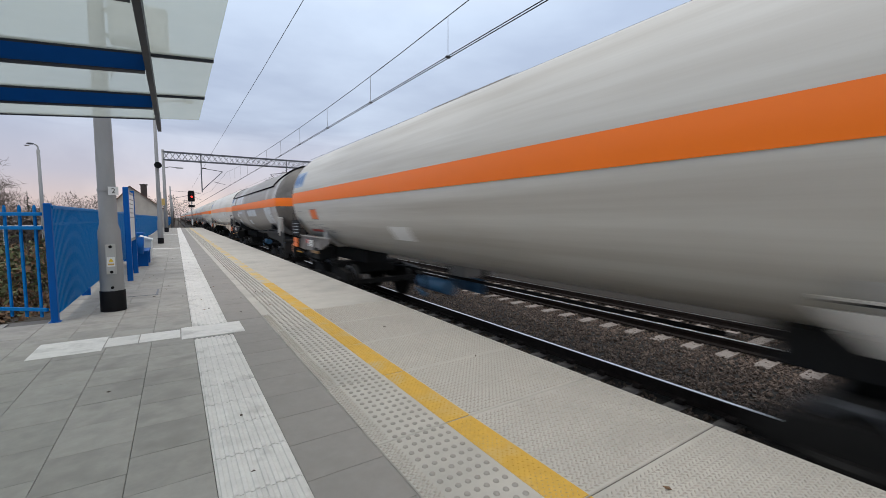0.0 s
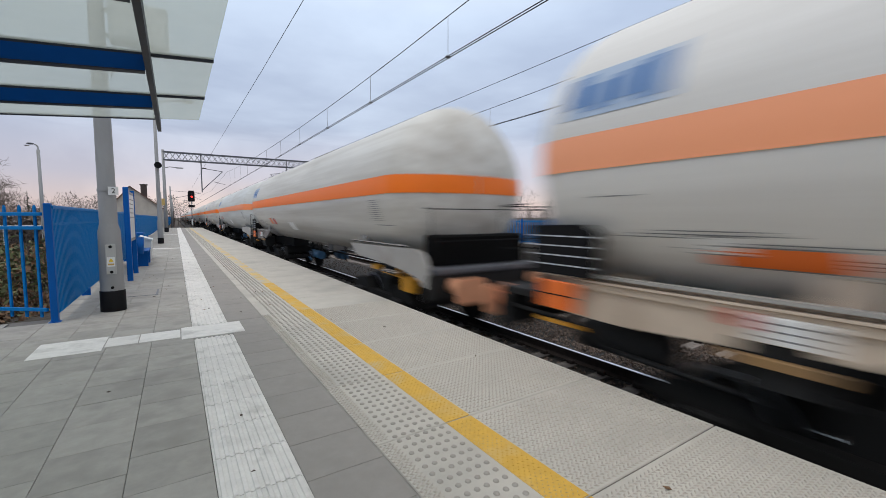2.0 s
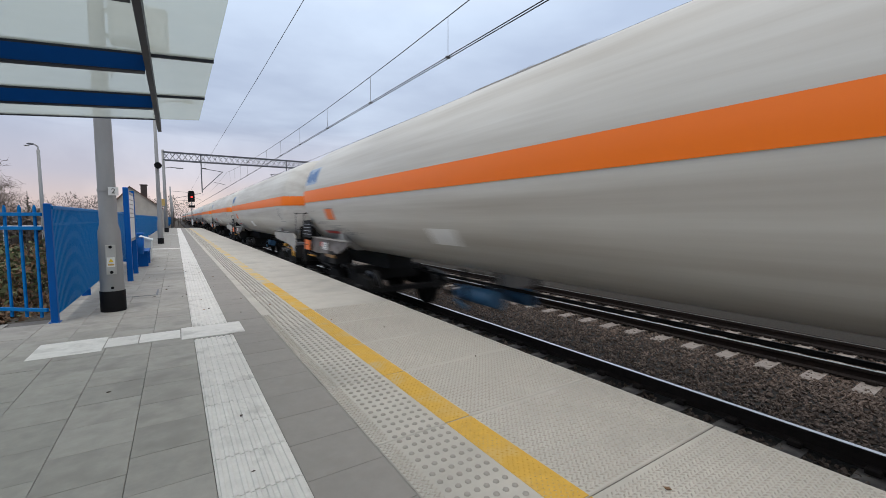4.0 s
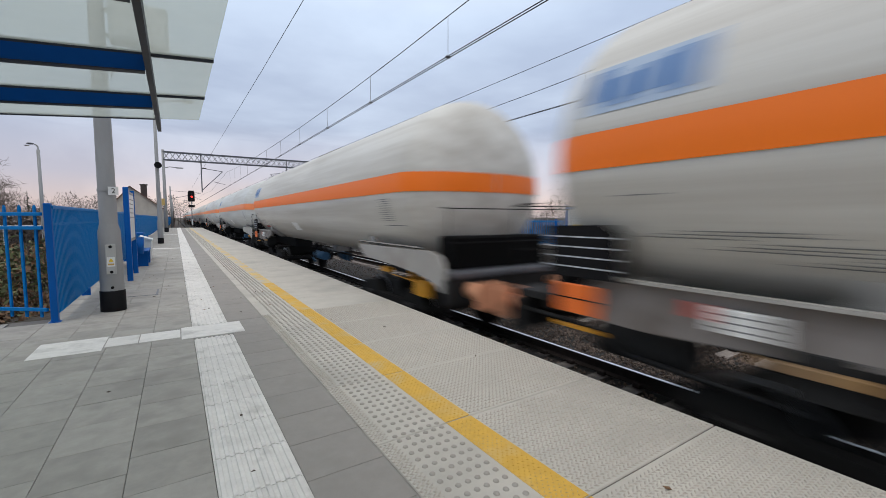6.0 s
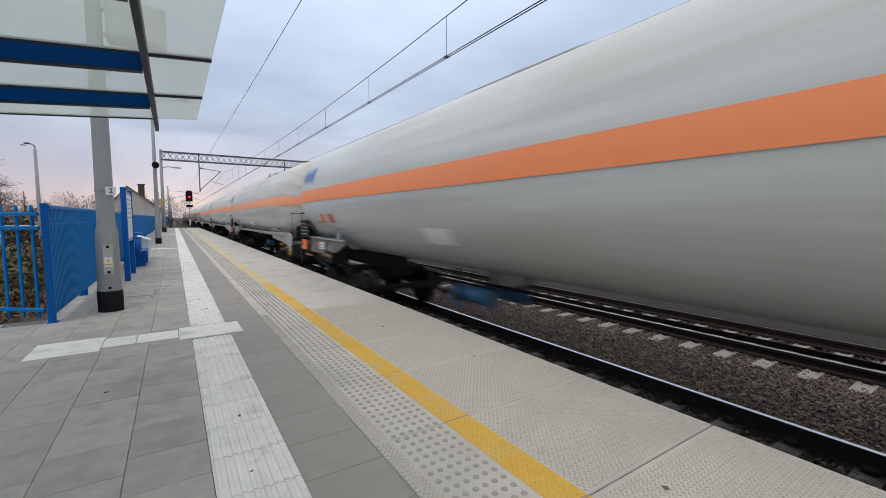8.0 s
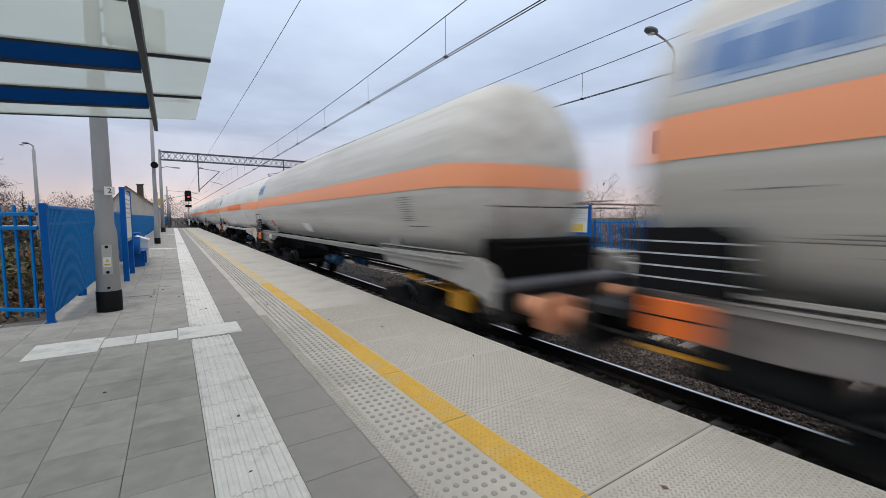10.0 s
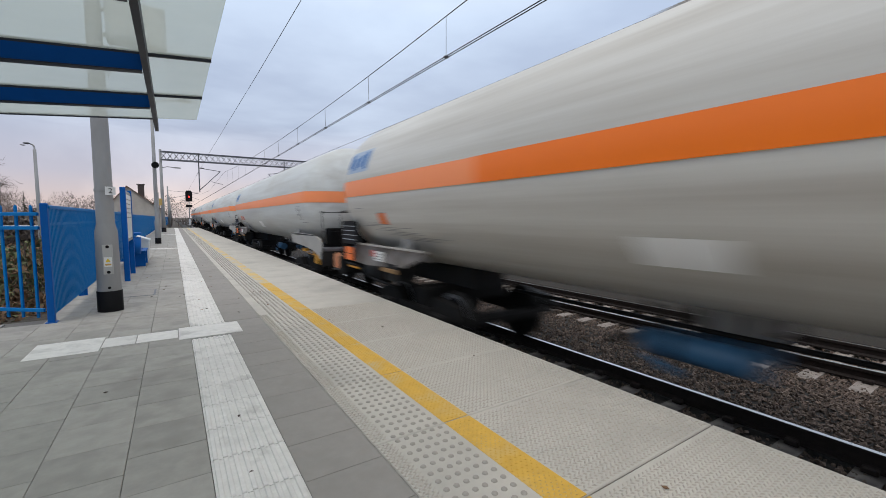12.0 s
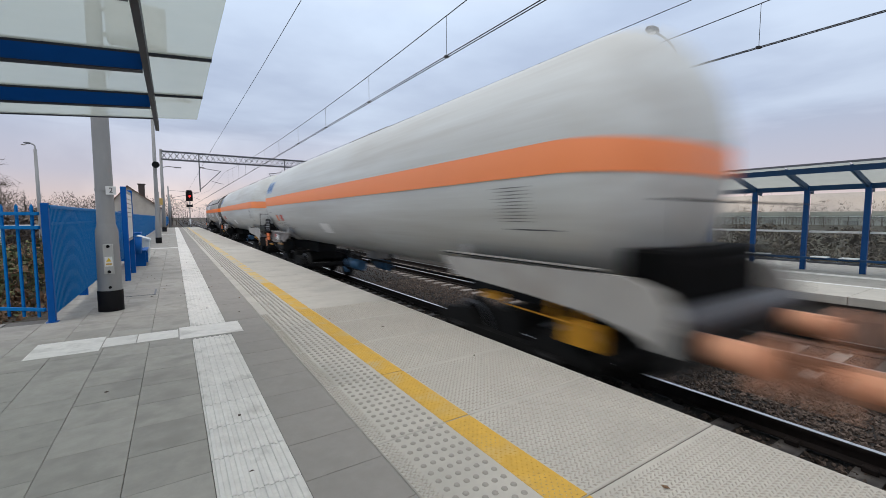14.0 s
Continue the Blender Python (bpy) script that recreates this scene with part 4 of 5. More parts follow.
def build_house(name, x0, x1, y0, y1, z, eave, ridge, apex, label, wall=PLASTER, chimney=None, windows=()):
    """A house with its gable towards the station."""
    h = empty(name, (x0 + x1) / 2, y0, z)
    tagged(h, label, "house", "houses by the station")
    cx = (x0 + x1) / 2
    a, b, c = x0 - cx, x1 - cx, apex - cx
    ln = y1 - y0
    e, r = eave - z, ridge - z
    part("wall", Shape().prism([(a, 0), (b, 0), (b, e), (c, r), (a, e)], 0, ln, "y"), wall, h)
    for p, q in (((a, e), (c, r)), ((c, r), (b, e))):
        dx, dz = q[0] - p[0], q[1] - p[1]
        k = 0.25 / math.hypot(dx, dz)
        if p[0] == a:
            p = (p[0] - dx * k, p[1] - dz * k)
        else:
            q = (q[0] + dx * k, q[1] + dz * k)
        part("roof", Shape().prism([(p[0], p[1] + 0.02), (q[0], q[1] + 0.02), (q[0], q[1] + 0.16), (p[0], p[1] + 0.16)], -0.3, ln + 0.3, "y"), ROOF_TILE, h)
    if chimney:
        ch = part("chimney", Shape().box(chimney[0] - cx - 0.4, chimney[0] - cx + 0.4, ln * 0.4, ln * 0.4 + 0.9, e * 0.6, chimney[1] - z, 0.03), BRICK_DARK, h)
        part("chimney_cap", Shape().box(chimney[0] - cx - 0.52, chimney[0] - cx + 0.52, ln * 0.4 - 0.07, ln * 0.4 + 0.97, chimney[1] - z, chimney[1] - z + 0.12), BRICK_DARK, ch)
    for wx, wz in windows:
        w = part("window", Shape().box(wx - cx - 0.5, wx - cx + 0.5, -0.04, 0.02, wz - z, wz - z + 1.2), WHITE, h)
        part("pane", Shape().box(wx - cx - 0.42, wx - cx + 0.42, -0.05, -0.041, wz - z + 0.08, wz - z + 1.12), WINDOW, w)


def build_hall(x0, x1, y0, y1, z, top, mt, label):
    h = empty("warehouse", (x0 + x1) / 2, (y0 + y1) / 2, z)
    tagged(h, label, "warehouse", "far industrial halls")
    a, b = (x1 - x0) / 2, (y1 - y0) / 2
    part("wall", Shape().box(-a, a, -b, b, 0, top - z), mt, h)
    part("roof", Shape().prism([(-a - 0.2, top - z), (a + 0.2, top - z), (a + 0.2, top - z + 0.25), (0, top - z + 0.9), (-a - 0.2, top - z + 0.25)], -b - 0.2, b + 0.2, "y"), GALV, h)
    k = int((y1 - y0) / 20)
    for i in range(k):
        y = -b + (i + 0.5) * (2 * b / k)
        part("gate", Shape().box(-a - 0.05, -a + 0.02, y - 2, y + 2, 0, (top - z) * 0.6), GALV, h)


build_shelter()
build_lamp_post("lamp_post", -0.83, 7.8, 0, "round galvanised lamp post with a black foot and number plate", 1, True, True, 0.78)
build_lamp_post("lamp_post", -0.70, 26.7, 0, "slim galvanised lamp post with a black foot", 1, False, False, 0.7)
build_sheet_fence(7.32, 16.4, -1.39, "solid blue corrugated sheet fence along the platform")
build_sheet_fence(21.5, 64.0, -1.75, "long solid blue corrugated sheet fence", 3.0)
build_sheet_fence(66.0, 190.0, -1.0, "distant solid blue sheet fence along the line", 8.0)
build_picket_fence((-1.44, 7.36), (-3.9, 9.3), 0.0, "open blue steel picket fence beside the platform")
build_notice_board(-0.88, 11.25, 12.75, 0, "tall blue-posted timetable board beside the fence")
build_bins()
build_gantry(48.0, -0.75, 14.6, "lattice steel catenary gantry spanning both tracks")
for gy in (92.0, 136.0, 180.0, 230.0, 290.0):
    build_mast(-0.6, gy, 1, TRACK_A)
    build_mast(13.6, gy, -1, TRACK_B)
build_wires()
build_signal()

build_far_shelter()
build_lamp_post("lamp_post", 14.95, 8.02, FAR_Z, "tall galvanised lamp post with a boxed clock", -1, False, True, 0.72)
build_picket_fence((16.7, 7.3), (16.7, 30.0), FAR_Z, "open blue steel picket fence behind the far platform", 0.13, 1.42, False)
build_notice_board(14.1, 10.7, 12.0, FAR_Z, "blue notice board with white and yellow sheets", -1, True)

for i, (x, y, h, sd) in enumerate(((20.0, 9.0, 4.3, 5), (19.6, 10.6, 4.8, 6), (20.6, 12.4, 4.2, 7), (19.8, 14.2, 4.9, 8), (20.4, 16.6, 4.6, 9), (20.0, 19.5, 4.4, 10), (21.0, 23.0, 4.8, 11))):
    build_tree("bare_shrub", x, y, -1.3, h, sd, "thin bare shrub with a few brown leaves", depth=4, leaves=0.35, trunk=0.011, leaf_size=0.035)
build_tree("bare_tree", -9.6, 27.0, -1.3, 5.6, 21, "spreading bare tree beyond the fence", (0.45, -0.1, 1), 5, 0.0, 0.022)
build_hedge("shrubbery", -13.5, -7.0, 43.0, 48.0, -1.3, 2.1, 35, "dark garden shrubs and brush beyond the white rail", 9000, 0.1, True, 60)
build_conifer(-10.0, 46.5, -1.3, 5.0)
build_tree("bare_tree", -16.0, 40.0, -1.3, 8.0, 22, "bare garden tree among the houses", (0.1, 0, 1), 4, 0.0, 0.028)
build_hedge("hedge", -8.5, -2.3, 9.6, 16.0, -0.75, 1.02, 31, "overgrown hedge of faded green and brown leaves", 30000, 0.028, False, 70)
build_hedge("undergrowth", -5.0, -1.9, 8.2, 11.0, -0.3, 0.0, 32, "brown leaf litter and weeds behind the fence", 12000, 0.03, False, 60, 0.85)
build_hedge("hedge", 18.9, 24.0, -8.0, 30.0, -1.3, 0.35, 33, "low scrubby hedge behind the far platform", 26000, 0.032, True, 120)
build_hedge("scrubland", 24.0, 60.0, -30.0, 60.0, -1.3, 0.75, 34, "brown winter scrub covering the waste ground", 34000, 0.08, True, 330)
bank = Shape().prism([(-40, -1.29), (-1.52, -1.29), (-1.52, -0.1), (-3.5, -0.25), (-12, -0.75)], 7.62, 19.9, "y").prism([(-40, -1.29), (-2.0, -1.29), (-2.0, -0.4), (-12, -0.75)], 19.9, 70, "y")
tagged(part("bank", bank, GRASS), "low grassy bank beside the platform", "ground", kind="structure")
wall_low = Shape().box(-40, -6, 39.8, 40.0, 0.68, 0.86)
for k in range(12):
    wall_low.box(-39.9 + k * 3, -39.7 + k * 3, 39.82, 39.98, -1.29, 0.69)
tagged(part("rail_fence", wall_low, WHITE), "long white painted rail fence beyond the hedge", "fence", kind="structure")
build_lamp_post("street_lamp", -6.1, 31.0, -1.95, "grey concrete street lamp beyond the fence", -0.12, False, False, 0.7)
build_house("station_house", -7.9, -1.3, 74, 90, -1.3, 2.5, 5.75, -5.3, "beige plastered house with a low gable", PLASTER, (-4.0, 6.5))
build_house("village_house", -20.5, -12.2, 46, 56, -1.3, 1.8, 3.4, -16.5, "small pale house with a brown roof", WHITE, (-15.0, 4.0), ((-14.0, 0.2),))
build_hall(190, 220, 30, 120, -1.3, 1.3, HATCH, "long white industrial hall across the fields")
build_hall(200, 220, -80, -5, -1.3, 1.5, HATCH, "grey industrial hall across the fields")
build_woods("far_woods", [(-160, 150, -1.3), (-60, 170, -1.3), (-14, 150, -1.3), (-8, 165, -1.3)], 41, "far belt of bare winter trees", 420, 10.0, 0.6)
# the second belt stays out of view; added to dim low light on the tanks
build_woods("far_woods", [(-62, 110, -1.3), (-50, 40, -1.3), (-46, -40, -1.3), (-10, -110, -1.3), (60, -130, -1.3)], 43, "unseen belt of bare trees added to block low sky light", 380, 11, 0.3)
build_woods("far_woods", [(150, -120, -1.3), (165, 50, -1.3), (140, 170, -1.3), (95, 260, -1.3), (30, 420, -1.3)], 42, "far belt of bare trees across the fields", 900, 8)


def build_debris():
    """A few dry leaves and crumbs blown onto the paving."""
    rng = np.random.default_rng(8)
    spots = [(rng.uniform(-0.7, 1.5) if k % 3 else rng.uniform(0.1, 0.9), 6.5 + 20 * rng.uniform() ** 1.3) for k in range(40)]
    for x, y in (*spots, (2.05, 1.06), (0.3, 2.36), (2.16, 4.7), (2.46, 3.2), (1.72, 5.45), (0.33, 3.1), (-0.5, 4.1), (1.2, 8.3), (0.75, 6.6), (-0.2, 9.5), (-0.55, 11.6), (-0.3, 13.2), (0.7, 11.0)):
        s = Shape()
        a = rng.uniform(0, 6.28)
        w = rng.uniform(0.008, 0.016)
        pts = [(math.cos(a + k * 1.05) * w * (1.5 if k % 3 == 0 else 0.8), math.sin(a + k * 1.05) * w * (1.5 if k % 3 == 0 else 0.8), 0.002 + 0.006 * (k % 2)) for k in range(6)]
        s.add(pts + [(p[0], p[1], p[2] + 0.002) for p in pts], [tuple(range(5, -1, -1)), tuple(range(6, 12))] + [(k, (k + 1) % 6, 6 + (k + 1) % 6, 6 + k) for k in range(6)])
        ob = tagged(new("dry_leaf", s.mesh("dry_leaf", LITTER if rng.uniform() < 0.6 else BARK)), "small curled brown leaf lying on the paving", "leaf", "fallen leaves")
        ob.location = (x, y, 0.003)


build_debris()


# ---- the train ----
TANK = {
    "pale": material("pale_grey_tank_paint", (0.64, 0.625, 0.575), 0.5, spec=0.3, vary=0.05, scale=1.2, stain=(0.5, 0.485, 0.44), stain_scale=0.8, stain_at=(0.5, 0.8), stretch=(1, 0.25, 1)),
    "white": material("white_tank_paint", (0.73, 0.71, 0.665), 0.5, spec=0.3, vary=0.05, scale=1.0, stain=(0.56, 0.54, 0.5), stain_scale=0.9, stain_at=(0.52, 0.8), stretch=(1, 0.25, 1)),
    "cool": material("cool_grey_tank_paint", (0.63, 0.65, 0.63), 0.5, spec=0.3, vary=0.05, scale=1.2, stain=(0.5, 0.485, 0.44), stain_scale=0.8, stain_at=(0.5, 0.8), stretch=(1, 0.25, 1)),
    "dark": material("sooty_tank_paint", (0.32, 0.30, 0.28), 0.45, spec=0.4, vary=0.12, scale=0.9, stain=(0.5, 0.49, 0.475), stain_scale=0.5, stain_at=(0.5, 0.56), stretch=(0.5, 1.0, 0.4)),
}


def add_grime(m, seed, amount):
    """Brown brake dust and road film in ragged streaks."""
    n, l = m.node_tree.nodes, m.node_tree.links
    p = n["Principled BSDF"]
    old = p.inputs["Base Color"].links[0].from_socket
    co = n.new("ShaderNodeTexCoord")
    mp = n.new("ShaderNodeMapping")
    mp.inputs["Location"].default_value = (seed, seed * 2.0, 0)
    mp.inputs["Scale"].default_value = (1.5, 0.12, 3.2)
    l.new(co.outputs["Object"], mp.inputs[0])
    no = n.new("ShaderNodeTexNoise")
    no.inputs["Scale"].default_value, no.inputs["Detail"].default_value, no.inputs["Roughness"].default_value = 1.1, 9, 0.62
    l.new(mp.outputs[0], no.inputs["Vector"])
    add = n.new("ShaderNodeMath")
    add.operation = "MULTIPLY_ADD"
    l.new(no.outputs["Fac"], add.inputs[0])
    add.inputs[1].default_value = 1.5
    add.inputs[2].default_value = 0.3
    cut = n.new("ShaderNodeMapRange")
    cut.inputs[1].default_value, cut.inputs[2].default_value, cut.inputs[3].default_value, cut.inputs[4].default_value = 0.8, 1.6, 0.0, amount
    l.new(add.outputs[0], cut.inputs[0])
    mix = n.new("ShaderNodeMixRGB")
    l.new(cut.outputs[0], mix.inputs[0])
    l.new(old, mix.inputs[1])
    mix.inputs[2].default_value = (0.24, 0.19, 0.135, 1)
    l.new(mix.outputs[0], p.inputs["Base Color"])


add_grime(TANK["pale"], 1.0, 0.62)
add_grime(TANK["cool"], 2.5, 0.5)
add_grime(TANK["white"], 4.0, 0.25)
add_grime(TANK["dark"], 7.0, 0.5)
ORANGE = material("orange_stripe_paint", (0.97, 0.195, 0.006), 0.42, vary=0.04, scale=1.5, stretch=(1, 0.3, 1))
SALMON = material("faded_orange_stripe_paint", (1.0, 0.31, 0.115), 0.45, vary=0.04, scale=1.5, stretch=(1, 0.3, 1))
PALE_SALMON = material("bleached_orange_stripe_paint", (1.0, 0.40, 0.2), 0.45, vary=0.04, scale=1.5, stretch=(1, 0.3, 1))
SKIRT = material("grey_underframe_paint", (0.36, 0.345, 0.32), 0.6, vary=0.14, scale=3, stain=(0.3, 0.27, 0.24), stain_scale=2, stain_at=(0.5, 0.75))
SKIRT_DIRTY = material("grimy_grey_underframe", (0.23, 0.21, 0.2), 0.65, vary=0.2, scale=4, stain=(0.12, 0.1, 0.085), stain_scale=2.5, stain_at=(0.45, 0.65))
DUSTY_IRON = material("dusty_brown_bogie_iron", (0.17, 0.13, 0.1), 0.8, vary=0.3, scale=6, stain=(0.07, 0.055, 0.045), stain_scale=4, stain_at=(0.45, 0.65))
PALE_SILL = material("pale_grey_sill_paint", (0.58, 0.57, 0.54), 0.6, vary=0.1, scale=3, stain=(0.45, 0.41, 0.36), stain_scale=2, stain_at=(0.5, 0.75))
TAN = material("tan_underframe_dust", (0.6, 0.49, 0.38), 0.75, vary=0.12, scale=3, stain=(0.28, 0.2, 0.14), stain_scale=2, stain_at=(0.5, 0.75))
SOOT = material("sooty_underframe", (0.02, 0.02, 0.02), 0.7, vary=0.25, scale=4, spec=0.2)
PRINT = material("faded_grey_print", (0.2, 0.2, 0.2), 0.6, vary=0.1, scale=6)
PRINT_PALE = material("pale_plate_print", (0.45, 0.47, 0.5), 0.5, vary=0.1, scale=6)
CLEANED = material("wiped_grey_paint", (0.6, 0.63, 0.65), 0.4, vary=0.12, scale=1.5, stain=(0.36, 0.35, 0.34), stain_scale=1.5, stain_at=(0.5, 0.75))
IRON = material("oily_bogie_iron", (0.015, 0.014, 0.013), 0.65, vary=0.35, scale=8, spec=0.2)
TREAD = material("bright_wheel_rim", (0.3, 0.31, 0.33), 0.4, metal=0.8, vary=0.15, scale=10)
COPPER = material("rust_red_buffer_steel", (0.78, 0.38, 0.22), 0.5, metal=0.1, vary=0.15, scale=6)
GEAR_YELLOW = material("yellow_brake_gear_paint", (0.68, 0.31, 0.02), 0.6, vary=0.15, scale=8)
TAN_GEAR = material("ochre_dusty_board", (0.27, 0.155, 0.06), 0.75, vary=0.2, scale=4, stain=(0.16, 0.11, 0.07), stain_scale=3, stain_at=(0.5, 0.7))
GEAR_BLUE = material("blue_brake_cylinder_paint", (0.04, 0.125, 0.23), 0.5, vary=0.15, scale=6)
SOOTY_END = material("soot_blackened_paint", (0.12, 0.108, 0.095), 0.45, vary=0.25, scale=2.5, stain=(0.2, 0.19, 0.175), stain_scale=2.0, stain_at=(0.5, 0.7))
# near-black that paints the shade in the opening below the tank end
OPENING_SHADE = material("opening_shade_black", (0.006, 0.006, 0.006), 0.8, vary=0.2, scale=8, spec=0.05)
PLATE_ORANGE = material("orange_warning_plate", (0.8, 0.16, 0.02), 0.5, vary=0.04, scale=8)
PLATE_RED = material("red_warning_plate", (0.55, 0.06, 0.04), 0.5, vary=0.05, scale=8)
LOGO_BLUE = material("blue_emblem_paint", (0.05, 0.16, 0.38), 0.5, vary=0.06, scale=8)
LOGO_FIELD = material("pale_emblem_field", (0.36, 0.45, 0.57), 0.5, vary=0.06, scale=8)

R, ZC, HEAD = 1.51, 2.777, 0.76


def head_radius(d):
    """Radius of the dished end at a distance d beyond the weld."""
    return R * max(0.0, 1 - (min(d, HEAD) / HEAD) ** 2.1) ** (1 / 2.1)


def skin(y0, y1, a0, a1, lift, side=-1, n=4):
    """A patch of sheet that follows the tank's round side; angles in degrees above the middle."""
    s = Shape()
    v = []
    for k in range(n + 1):
        a = radians(a0 + (a1 - a0) * k / n)
        for y in (y0, y1):
            v.append((side * (R + lift) * math.cos(a), y, ZC + (R + lift) * math.sin(a)))
    return s.add(v, [(2 * k, 2 * k + 1, 2 * k + 3, 2 * k + 2) for k in range(n)], True)


def stripe(half, nose=0.0, lift=0.009, lo=-0.165, hi=0.155):
    s = Shape()
    half -= nose / 2
    ys = [-half - HEAD * math.sin(radians(a)) for a in range(90, 0, -9)] + [-half + 2 * half * k / 10 for k in range(11)] + [half + HEAD * math.sin(radians(a)) for a in range(9, 91, 9)]
    for side in (-1, 1):
        v = []
        for y in ys:
            r = head_radius(max(abs(y) - half, 0)) + lift
            for k in range(4):
                dz = lo + (hi - lo) * k / 3
                v.append((side * math.sqrt(max(r * r - dz * dz, 0.0001)), y + nose / 2 + (math.copysign(0.006, y) if abs(y) > half else 0), ZC + dz))
        f = [(4 * i + k, 4 * i + 4 + k, 4 * i + 5 + k, 4 * i + 1 + k) for i in range(len(ys) - 1) for k in range(3)]
        s.add(v, f, True)
    return s


def build_bogie(wagon, y, frame_mat, accent):
    s = Shape().box(-0.95, 0.95, y - 0.25, y + 0.25, 0.62, 0.95, 0.04)
    s.tube((0, y, 0.9), (0, y, 1.25), 0.28, 0.28, 16)
    bogie = part("bogie", s, frame_mat, wagon, "dark oily two-axle bogie")
    side = [(-1.45, 0.62), (-1.35, 0.78), (-0.75, 0.86), (-0.45, 0.62), (0.45, 0.62), (0.75, 0.86), (1.35, 0.78), (1.45, 0.62), (1.2, 0.56), (0.75, 0.6), (0.5, 0.36), (-0.5, 0.36), (-0.75, 0.6), (-1.2, 0.56)]
    for x in (-1.0, 1.0):
        part("side_frame", Shape().prism([(a + y, b) for a, b in side], x - 0.07, x + 0.07), frame_mat, bogie)
        for d in (-0.9, 0.9):
            q = Shape().box(x - 0.16, x + 0.16, y + d - 0.15, y + d + 0.15, 0.32, 0.62, 0.03)
            q.tube((x + math.copysign(0.16, x), y + d, 0.46), (x + math.copysign(0.22, x), y + d, 0.46), 0.1, 0.085, 12)
            part("axle_box", q, frame_mat, bogie)
        for d in (-1.12, -0.68, 0.68, 1.12):
            q = Shape()
            for k in range(5):
                q.turned([(0.05, 0.4 + k * 0.05), (0.075, 0.42 + k * 0.05), (0.05, 0.44 + k * 0.05)], "z", 10, at=(x, y + d, 0))
            part("spring", q, frame_mat, bogie)
    for d in (-1.38, 1.38):
        q = Shape().beam((-1.05, y + d, 0.55), (1.05, y + d, 0.55), 0.09, 0.12)
        q.beam((-1.0, y + d * 0.9, 0.62), (-1.0, y + d, 0.55), 0.08, 0.1).beam((1.0, y + d * 0.9, 0.62), (1.0, y + d, 0.55), 0.08, 0.1)
        part("brake_beam", q, accent, bogie)
    for d in (-0.9, 0.9):
        q = Shape()
        q.tube((-1.1, 0, 0), (1.1, 0, 0), 0.08, 0.08, 12)
        for x in (-0.7535, 0.7535):
            sg = math.copysign(1, x)
            q.turned([(0.09, x + 0.1 * sg), (0.3, x + 0.03 * sg), (0.4, x + 0.06 * sg), (0.46, x + 0.065 * sg), (0.465, x - 0.04 * sg), (0.49, x - 0.05 * sg), (0.485, x - 0.08 * sg), (0.4, x - 0.08 * sg), (0.3, x - 0.02 * sg), (0.09, x - 0.1 * sg)], "x", 28)
            q.slot = 1
            q.turned([(0.405, x + 0.0655 * sg), (0.463, x + 0.0675 * sg)], "x", 28)
            q.slot = 0
        w = part("wheelset", q, [IRON, TREAD], bogie)
        w.matrix_parent_inverse = Matrix.Translation((0, y + d, 0.462))
        WHEELSETS.append(w)
    return bogie


WHEELSETS = []


